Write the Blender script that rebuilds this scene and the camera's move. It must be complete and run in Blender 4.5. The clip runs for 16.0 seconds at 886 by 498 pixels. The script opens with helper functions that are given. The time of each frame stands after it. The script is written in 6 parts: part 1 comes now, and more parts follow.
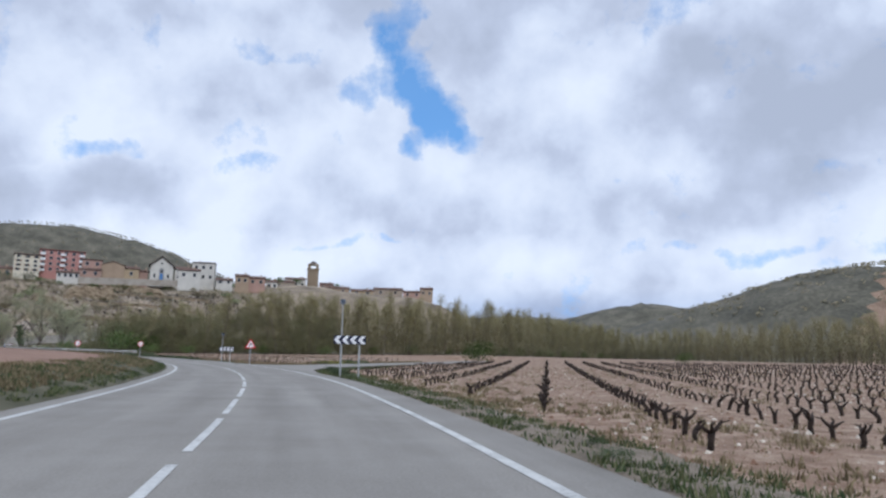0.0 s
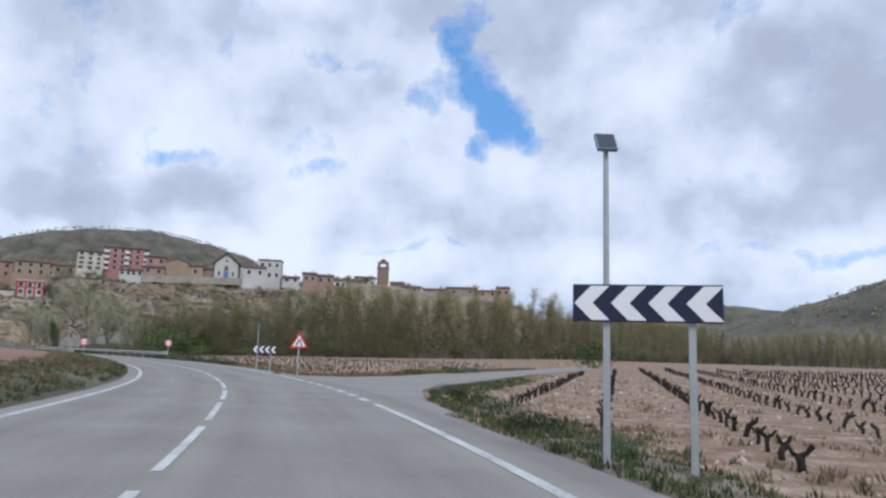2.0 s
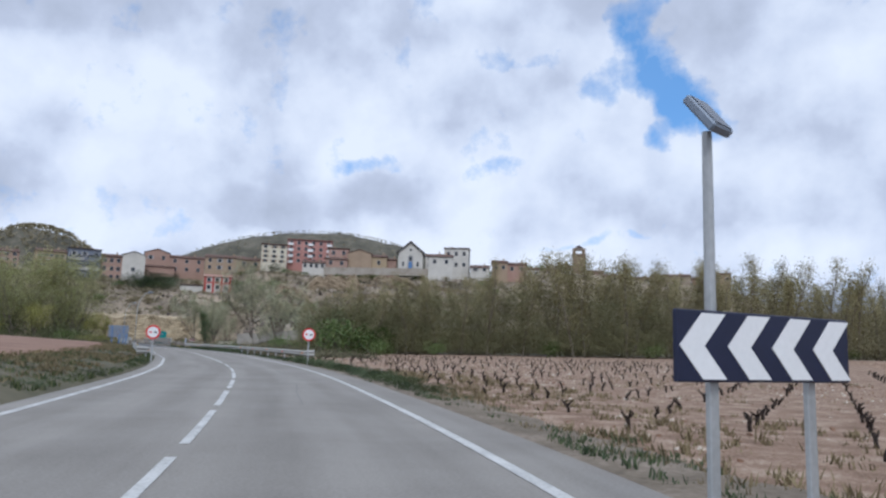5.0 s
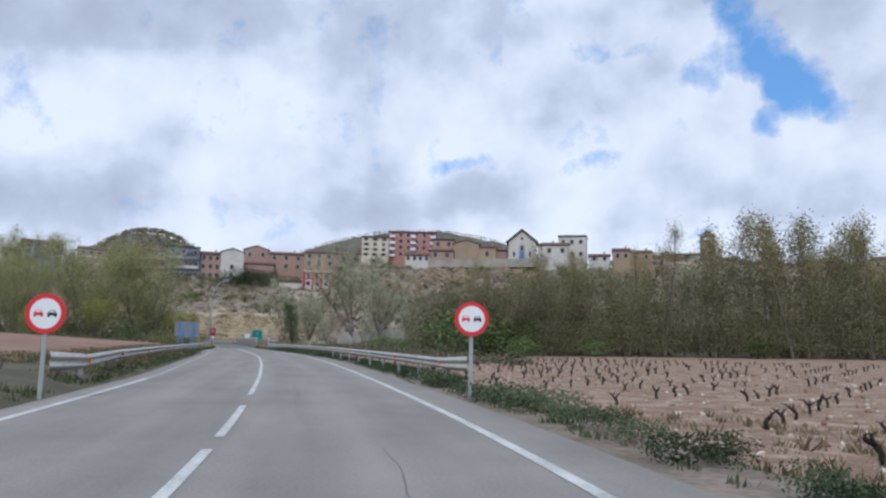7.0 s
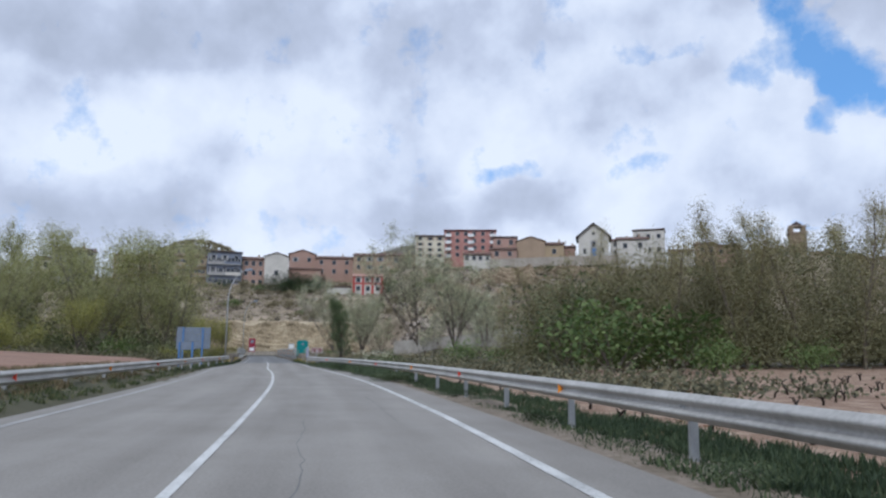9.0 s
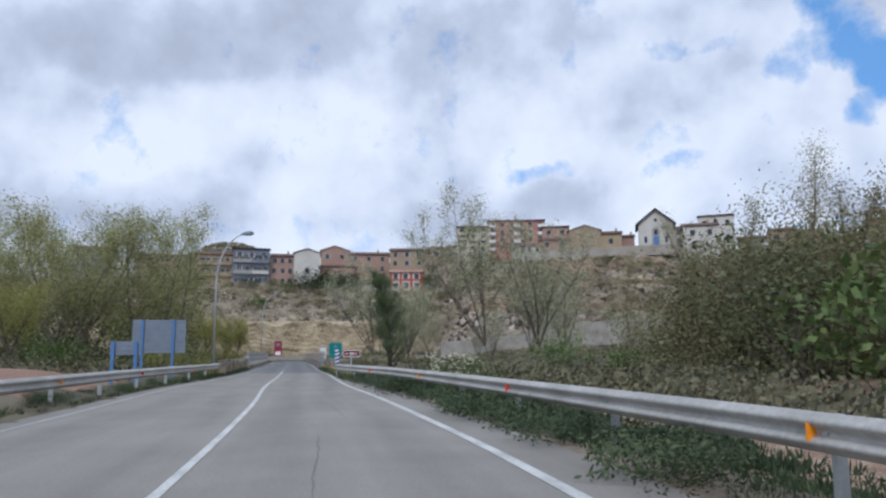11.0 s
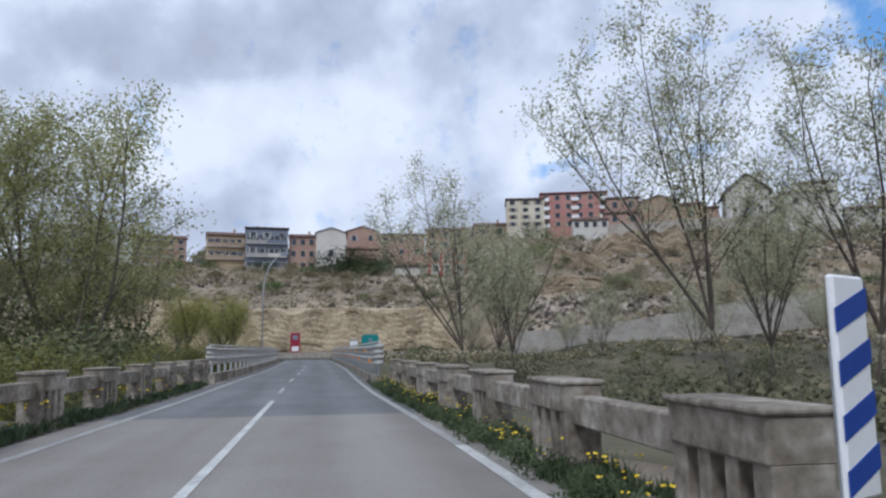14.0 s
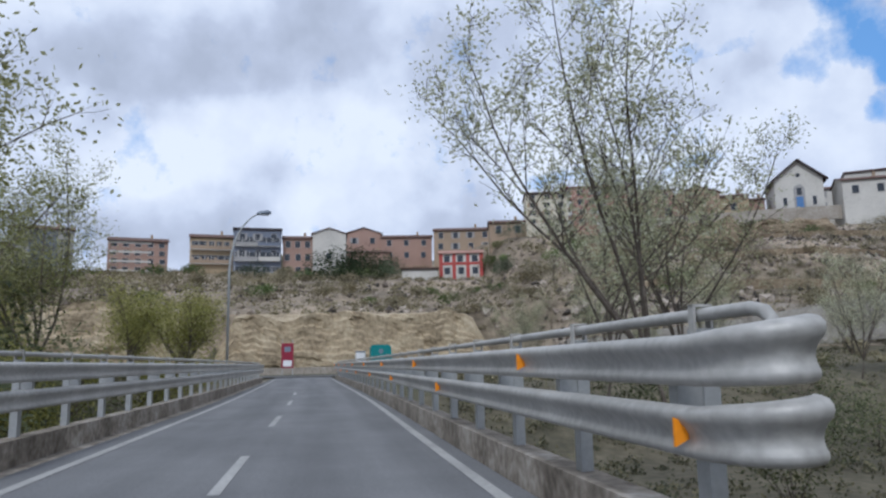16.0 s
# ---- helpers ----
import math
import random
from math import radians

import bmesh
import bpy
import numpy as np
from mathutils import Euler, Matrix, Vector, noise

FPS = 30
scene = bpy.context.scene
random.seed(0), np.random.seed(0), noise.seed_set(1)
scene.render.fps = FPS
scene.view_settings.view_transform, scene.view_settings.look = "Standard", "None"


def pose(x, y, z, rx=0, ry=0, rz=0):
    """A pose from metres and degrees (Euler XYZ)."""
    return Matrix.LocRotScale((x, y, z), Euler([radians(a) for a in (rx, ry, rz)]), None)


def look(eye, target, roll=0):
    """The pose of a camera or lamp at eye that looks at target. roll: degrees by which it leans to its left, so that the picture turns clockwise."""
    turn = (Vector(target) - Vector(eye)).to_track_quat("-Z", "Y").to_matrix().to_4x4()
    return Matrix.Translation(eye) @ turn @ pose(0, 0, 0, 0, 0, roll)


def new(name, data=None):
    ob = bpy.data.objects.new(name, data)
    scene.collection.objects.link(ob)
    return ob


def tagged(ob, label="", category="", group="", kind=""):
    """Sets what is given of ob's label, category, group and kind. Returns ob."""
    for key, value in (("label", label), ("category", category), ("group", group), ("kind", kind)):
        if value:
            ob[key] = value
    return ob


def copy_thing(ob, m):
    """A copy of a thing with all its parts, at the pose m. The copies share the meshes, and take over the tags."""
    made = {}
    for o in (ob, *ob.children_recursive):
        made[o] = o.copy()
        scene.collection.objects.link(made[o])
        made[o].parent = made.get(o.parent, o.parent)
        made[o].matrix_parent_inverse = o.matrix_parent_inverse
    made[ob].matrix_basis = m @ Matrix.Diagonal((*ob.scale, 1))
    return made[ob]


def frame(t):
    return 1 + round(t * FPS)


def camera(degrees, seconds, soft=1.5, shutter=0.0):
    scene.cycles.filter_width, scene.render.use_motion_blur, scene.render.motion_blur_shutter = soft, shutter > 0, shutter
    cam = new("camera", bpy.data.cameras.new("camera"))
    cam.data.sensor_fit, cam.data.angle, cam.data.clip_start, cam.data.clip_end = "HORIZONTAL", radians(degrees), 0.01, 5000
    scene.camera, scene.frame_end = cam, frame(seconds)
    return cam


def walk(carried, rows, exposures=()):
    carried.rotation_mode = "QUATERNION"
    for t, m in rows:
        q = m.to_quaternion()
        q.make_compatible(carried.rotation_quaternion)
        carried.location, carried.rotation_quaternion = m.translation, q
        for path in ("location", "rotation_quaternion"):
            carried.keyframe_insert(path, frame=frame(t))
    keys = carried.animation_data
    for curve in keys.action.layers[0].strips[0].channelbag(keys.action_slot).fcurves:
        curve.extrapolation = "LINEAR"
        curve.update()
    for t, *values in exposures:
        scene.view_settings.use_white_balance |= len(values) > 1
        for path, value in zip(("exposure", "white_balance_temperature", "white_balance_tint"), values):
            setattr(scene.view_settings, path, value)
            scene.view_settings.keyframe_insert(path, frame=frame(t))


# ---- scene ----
cam = camera(63.38, 16.0, soft=2.45)
# seconds, x, y, z, yaw, pitch, roll
PATH = [
    (0.0, 0.00, -0.00, 1.21, 0.00, 8.39, 1.38),
    (0.5, -1.52, 7.14, 1.20, 1.67, 8.31, 1.42),
    (1.0, -2.95, 14.33, 1.20, 2.69, 8.27, 1.34),
    (1.5, -4.40, 21.35, 1.20, 3.99, 8.41, 1.57),
    (2.0, -6.03, 27.61, 1.18, 5.39, 8.50, 1.71),
    (2.5, -7.81, 34.05, 1.21, 7.48, 8.40, 1.62),
    (3.0, -9.99, 40.74, 1.21, 9.79, 8.20, 1.39),
    (3.5, -12.60, 47.48, 1.20, 12.33, 7.94, 1.58),
    (4.0, -15.22, 53.64, 1.20, 15.02, 8.03, 1.74),
    (6.5, -31.92, 82.97, 1.21, 25.68, 7.32, 1.36),
    (7.0, -35.66, 88.09, 1.18, 27.60, 7.50, 1.26),
    (7.5, -39.79, 93.56, 1.18, 29.11, 7.67, 0.95),
    (8.0, -43.92, 98.68, 1.20, 30.32, 7.88, 0.68),
    (8.5, -47.94, 103.54, 1.20, 31.23, 7.92, 0.62),
    (9.0, -51.93, 108.30, 1.19, 31.40, 8.14, 0.38),
    (11.5, -70.63, 129.18, 1.20, 34.60, 8.30, -0.64),
    (12.0, -74.91, 133.40, 1.20, 34.94, 8.27, -1.03),
    (12.5, -79.02, 137.54, 1.21, 35.34, 8.10, -1.07),
    (13.0, -83.03, 141.47, 1.20, 35.64, 7.88, -1.25),
    (13.5, -87.10, 145.40, 1.19, 35.77, 8.36, -0.65),
    (14.0, -91.38, 149.65, 1.19, 35.82, 7.95, -0.56),
    (14.5, -95.56, 153.74, 1.20, 35.66, 8.58, -1.04),
    (15.0, -99.45, 157.52, 1.19, 35.65, 8.21, -1.29),
    (15.5, -103.02, 160.93, 1.21, 35.49, 8.47, -1.82),
    (16.0, -106.81, 164.56, 1.20, 35.52, 8.98, -1.19),
]
walk(cam, [(t, pose(x, y, z, 90 + p, 0, yw) @ pose(0, 0, 0, 0, 0, r)) for t, x, y, z, yw, p, r in PATH],
     exposures=[(0.0, 0.0, 5560, 10), (16.0, 0.0, 5560, 10)])

# ---- light ----
world = bpy.data.worlds.new("sky")
scene.world = world
world.use_nodes = True
wt = world.node_tree
wt.nodes.clear()


def wnode(kind, **kw):
    n = wt.nodes.new(kind)
    for k, v in kw.items():
        n.inputs[k].default_value = v
    return n


def wmath(op, a, b=None, clamp=False):
    n = wt.nodes.new("ShaderNodeMath")
    n.operation, n.use_clamp = op, clamp
    for i, v in enumerate((a, b)):
        if v is None:
            continue
        if isinstance(v, (int, float)):
            n.inputs[i].default_value = v
        else:
            wt.links.new(v, n.inputs[i])
    return n.outputs[0]


SUN_AZ, SUN_EL = 200.0, 48.0      # degrees: bearing counted to the left of +y, and height
SKY_BLUE, SKY_CLOUD = 0.25, 0.96
coord = wt.nodes.new("ShaderNodeTexCoord").outputs["Generated"]
sep = wt.nodes.new("ShaderNodeSeparateXYZ")
wt.links.new(coord, sep.inputs[0])
dx, dy, dz = sep.outputs


def wnoise(vec, scale, detail, rough=0.55, offset=(0, 0, 0), distortion=0.0):
    m = wt.nodes.new("ShaderNodeVectorMath")
    m.operation = "ADD"
    m.inputs[1].default_value = offset
    wt.links.new(vec, m.inputs[0])
    n = wnode("ShaderNodeTexNoise", Scale=scale, Detail=detail, Roughness=rough, Distortion=distortion)
    wt.links.new(m.outputs[0], n.inputs["Vector"])
    return n.outputs["Fac"]


def wramp(fac, *stops):
    n = wt.nodes.new("ShaderNodeValToRGB")
    e = n.color_ramp.elements
    while len(e) < len(stops):
        e.new(0.5)
    for el, (p, c) in zip(e, stops):
        el.position, el.color = p, (*c, 1) if isinstance(c, tuple) else (c, c, c, 1)
    wt.links.new(fac, n.inputs[0])
    return n.outputs[0]


# bearing and height of each direction in degrees, stirred so that edges billow
stir_a = wnoise(coord, 5.5, 8, .56, (1.3, 4.1, .4))
stir_e = wnoise(coord, 5.5, 8, .56, (8.2, 3.6, 2.9))
bear = wmath("MULTIPLY", wmath("ARCTAN2", wmath("MULTIPLY", dx, -1.0), dy), 57.296)
elev = wmath("MULTIPLY", wmath("ARCSINE", dz), 57.296)
bear = wmath("ADD", bear, wmath("MULTIPLY", wmath("SUBTRACT", stir_a, .5), 15.0))
elev = wmath("ADD", elev, wmath("MULTIPLY", wmath("SUBTRACT", stir_e, .5), 8.0))


def patches(rows):
    """Soft round patches of sky: bearing, height, half-width, half-height in degrees, weight."""
    total = None
    for az, el, wa, we, k in rows:
        p = wmath("POWER", wmath("DIVIDE", wmath("SUBTRACT", bear, az), wa), 2.0)
        q = wmath("POWER", wmath("DIVIDE", wmath("SUBTRACT", elev, el), we), 2.0)
        g = wmath("MULTIPLY", wmath("SUBTRACT", 1.0, wmath("ADD", p, q), True), k)
        total = g if total is None else wmath("ADD", total, g)
    return total


# breaks in the cloud
hole = patches([(4.8, 24.4, 3.0, 2.6, .95), (2.6, 21.2, 3.4, 2.8, .95), (0.4, 19.0, 4.2, 2.6, 1.05), (-3.2, 17.3, 2.6, 1.8, .9),
                (3.7, 16.6, 1.7, 1.8, .8), (8.0, 20.4, 3.8, 1.6, .8), (14.0, 18.4, 2.6, 1.2, .35), (17.2, 23.7, 2.2, 1.5, .5),
                (13.6, 23.4, 1.8, 1.4, .45), (23.1, 13.5, 3.0, 1.1, .75), (16.5, 13.8, 2.8, .9, .5), (-15.1, 13.6, 1.6, .8, .5)])
thin = patches([(-22.3, 7.8, 8.0, 1.0, .8), (8.4, 8.7, 4.5, .6, .6), (-29.3, 13.0, 2.0, 1.0, .3)])
ragged = wnoise(coord, 11.0, 10, .64, (3.3, 1.1, .7))
hole = wmath("ADD", wmath("ADD", hole, thin), wmath("MULTIPLY", wmath("SUBTRACT", ragged, .55), 3.0))
mask = wramp(hole, (.12, 0.0), (.5, .5), (1.0, .95))
heap = wnoise(coord, 2.6, 5, .46, (2.1, 5.3, .6))
bank = wnoise(coord, 6.0, 9, .52, (7.7, 2.2, 1.0))
above = wnoise(coord, 6.0, 9, .52, (7.7 - .02, 2.2 - .02, 1.0 + .055))
# relief: billows catch the light on their upper side and shade below
relief = wmath("SUBTRACT", bank, above)
tone = wmath("ADD", wmath("MULTIPLY", heap, .45), wmath("MULTIPLY", bank, .3))
tone = wmath("ADD", wmath("ADD", tone, .15), wmath("MULTIPLY", relief, .6))
# heavy grey bases and the bright heads between them
tone = wmath("ADD", tone, patches([(-27, 19.5, 15, 6.5, -.19), (1, 27.5, 13, 4.5, -.15), (29, 10.5, 10, 3.2, -.15), (29, 23, 14, 5, -.14),
                                   (15, 20.5, 8, 4.5, -.07), (-24, 12, 8, 2.8, -.13), (57, 9.8, 11, 4.0, -.15), (44, 25, 15, 4.0, -.07),
                                   (32, 17, 9, 3.8, -.11), (58, 23, 11, 3.5, -.1)]))
tone = wmath("ADD", tone, patches([(-13, 21.5, 7, 4.5, .07), (28, 17.5, 7, 3.5, .11), (57, 17, 9, 4, .12), (45, 18.5, 8, 3.5, .1), (18, 15, 11, 3.0, .08),
                                   (-8, 14, 8, 2.5, .06), (10, 7.0, 40, 3.0, .13), (50, 7.0, 30, 3.0, .08), (-60, 25, 30, 20, .05)]))
shade = wramp(tone, (.3, (.5, .52, .58)), (.42, (.6, .62, .69)), (.5, (.72, .74, .8)), (.58, (.815, .825, .86)), (.68, (.9, .902, .912)))
rise = wramp(dz, (.0, (.66, .72, .84)), (.06, (.76, .82, .92)), (.095, (1.04, 1.04, 1.04)), (.17, (1.02, 1.02, 1.02)), (.3, (1.0, 1.0, 1.0)))
mixc = wt.nodes.new("ShaderNodeMix")
mixc.data_type, mixc.blend_type = "RGBA", "MULTIPLY"
mixc.inputs["Factor"].default_value = 1.0
wt.links.new(shade, mixc.inputs["A"])
wt.links.new(rise, mixc.inputs["B"])
cloud = wnode("ShaderNodeBackground", Strength=SKY_CLOUD)
wt.links.new(mixc.outputs["Result"], cloud.inputs["Color"])
sky = wt.nodes.new("ShaderNodeTexSky")
sky.sky_type, sky.sun_disc = "NISHITA", False
sky.sun_elevation, sky.sun_rotation = radians(SUN_EL), radians(-SUN_AZ)
sky.air_density, sky.dust_density, sky.ozone_density = 1.0, 0.0, 3.0
# the breaks show the clear sky higher up, through the gaps
higher = wt.nodes.new("ShaderNodeVectorMath")
higher.operation = "ADD"
higher.inputs[1].default_value = (0, 0, .35)
wt.links.new(coord, higher.inputs[0])
level = wt.nodes.new("ShaderNodeVectorMath")
level.operation = "NORMALIZE"
wt.links.new(higher.outputs[0], level.inputs[0])
wt.links.new(level.outputs[0], sky.inputs[0])
blue = wnode("ShaderNodeBackground", Strength=SKY_BLUE)
deep = wt.nodes.new("ShaderNodeMix")
deep.data_type, deep.blend_type = "RGBA", "MULTIPLY"
deep.inputs["Factor"].default_value = 1.0
deep.inputs["B"].default_value = (.8, 1.0, .98, 1)
wt.links.new(sky.outputs[0], deep.inputs["A"])
wt.links.new(deep.outputs["Result"], blue.inputs["Color"])
ms = wt.nodes.new("ShaderNodeMixShader")
wt.links.new(mask, ms.inputs[0])
wt.links.new(cloud.outputs[0], ms.inputs[1])
wt.links.new(blue.outputs[0], ms.inputs[2])
wo = wt.nodes.new("ShaderNodeOutputWorld")
wt.links.new(ms.outputs[0], wo.inputs[0])

sun = new("sun", bpy.data.lights.new("sun", "SUN"))
sun.data.energy, sun.data.angle, sun.data.color = 1.6, radians(12), (1, .95, .87)
sa, se = radians(SUN_AZ), radians(SUN_EL)
sun.matrix_world = look((-math.sin(sa) * math.cos(se) * 50, math.cos(sa) * math.cos(se) * 50, math.sin(se) * 50), (0, 0, 0))


# ---- materials ----
def material(name, colours, scale=1.0, rough=.85, metal=0.0, bump=0.0, fine=9.0, per_object=0.0, per_island=0.0, local=False, spec=.4, through_light=0.0, stretch=(1, 1, 1)):
    """colours: dark, middle, light; a broad and a fine noise mix them. scale: broad spots per metre."""
    m = bpy.data.materials.new(name)
    m.use_nodes = True
    t = m.node_tree
    b = t.nodes["Principled BSDF"]
    b.inputs["Roughness"].default_value, b.inputs["Metallic"].default_value = rough, metal
    b.inputs["Specular IOR Level"].default_value = spec
    if local:
        src = t.nodes.new("ShaderNodeTexCoord").outputs["Object"]
    else:
        src = t.nodes.new("ShaderNodeNewGeometry").outputs["Position"]
    mp = t.nodes.new("ShaderNodeMapping")
    mp.inputs["Scale"].default_value = stretch
    t.links.new(src, mp.inputs["Vector"])
    src = mp.outputs[0]
    n1, n2 = t.nodes.new("ShaderNodeTexNoise"), t.nodes.new("ShaderNodeTexNoise")
    n1.inputs["Scale"].default_value, n1.inputs["Detail"].default_value = scale, 5
    n2.inputs["Scale"].default_value, n2.inputs["Detail"].default_value = scale * fine, 4
    for n in (n1, n2):
        t.links.new(src, n.inputs["Vector"])

    def mt(op, a, c):
        n = t.nodes.new("ShaderNodeMath")
        n.operation = op
        for i, v in enumerate((a, c)):
            if isinstance(v, (int, float)):
                n.inputs[i].default_value = v
            else:
                t.links.new(v, n.inputs[i])
        return n.outputs[0]
    f = mt("ADD", mt("MULTIPLY", n1.outputs["Fac"], .55), mt("MULTIPLY", n2.outputs["Fac"], .45))
    if per_object:
        f = mt("ADD", f, mt("MULTIPLY", mt("SUBTRACT", t.nodes.new("ShaderNodeObjectInfo").outputs["Random"], .5), per_object))
    if per_island:
        f = mt("ADD", f, mt("MULTIPLY", mt("SUBTRACT", t.nodes.new("ShaderNodeNewGeometry").outputs["Random Per Island"], .5), per_island))
    r = t.nodes.new("ShaderNodeValToRGB")
    e = r.color_ramp.elements
    e.new(.5)
    for el, p, c in zip(e, (.33, .5, .68), colours):
        el.position, el.color = p, (*c, 1)
    t.links.new(f, r.inputs[0])
    t.links.new(r.outputs[0], b.inputs["Base Color"])
    if bump:
        bp = t.nodes.new("ShaderNodeBump")
        bp.inputs["Strength"].default_value, bp.inputs["Distance"].default_value = .8, bump
        t.links.new(n2.outputs["Fac"], bp.inputs["Height"])
        t.links.new(bp.outputs[0], b.inputs["Normal"])
    if through_light:
        tr, mx = t.nodes.new("ShaderNodeBsdfTranslucent"), t.nodes.new("ShaderNodeMixShader")
        mx.inputs[0].default_value = through_light
        t.links.new(r.outputs[0], tr.inputs["Color"])
        t.links.new(b.outputs[0], mx.inputs[1])
        t.links.new(tr.outputs[0], mx.inputs[2])
        t.links.new(mx.outputs[0], t.nodes["Material Output"].inputs["Surface"])
    return m


def shades(c, lo=.75, hi=1.2):
    return tuple(v * lo for v in c), c, tuple(min(1, v * hi) for v in c)


def plain(name, c, rough=.6, metal=0.0, scale=3.0, bump=0.0, spread=.15, **kw):
    return material(name, shades(c, 1 - spread, 1 + spread), scale, rough, metal, bump, **kw)


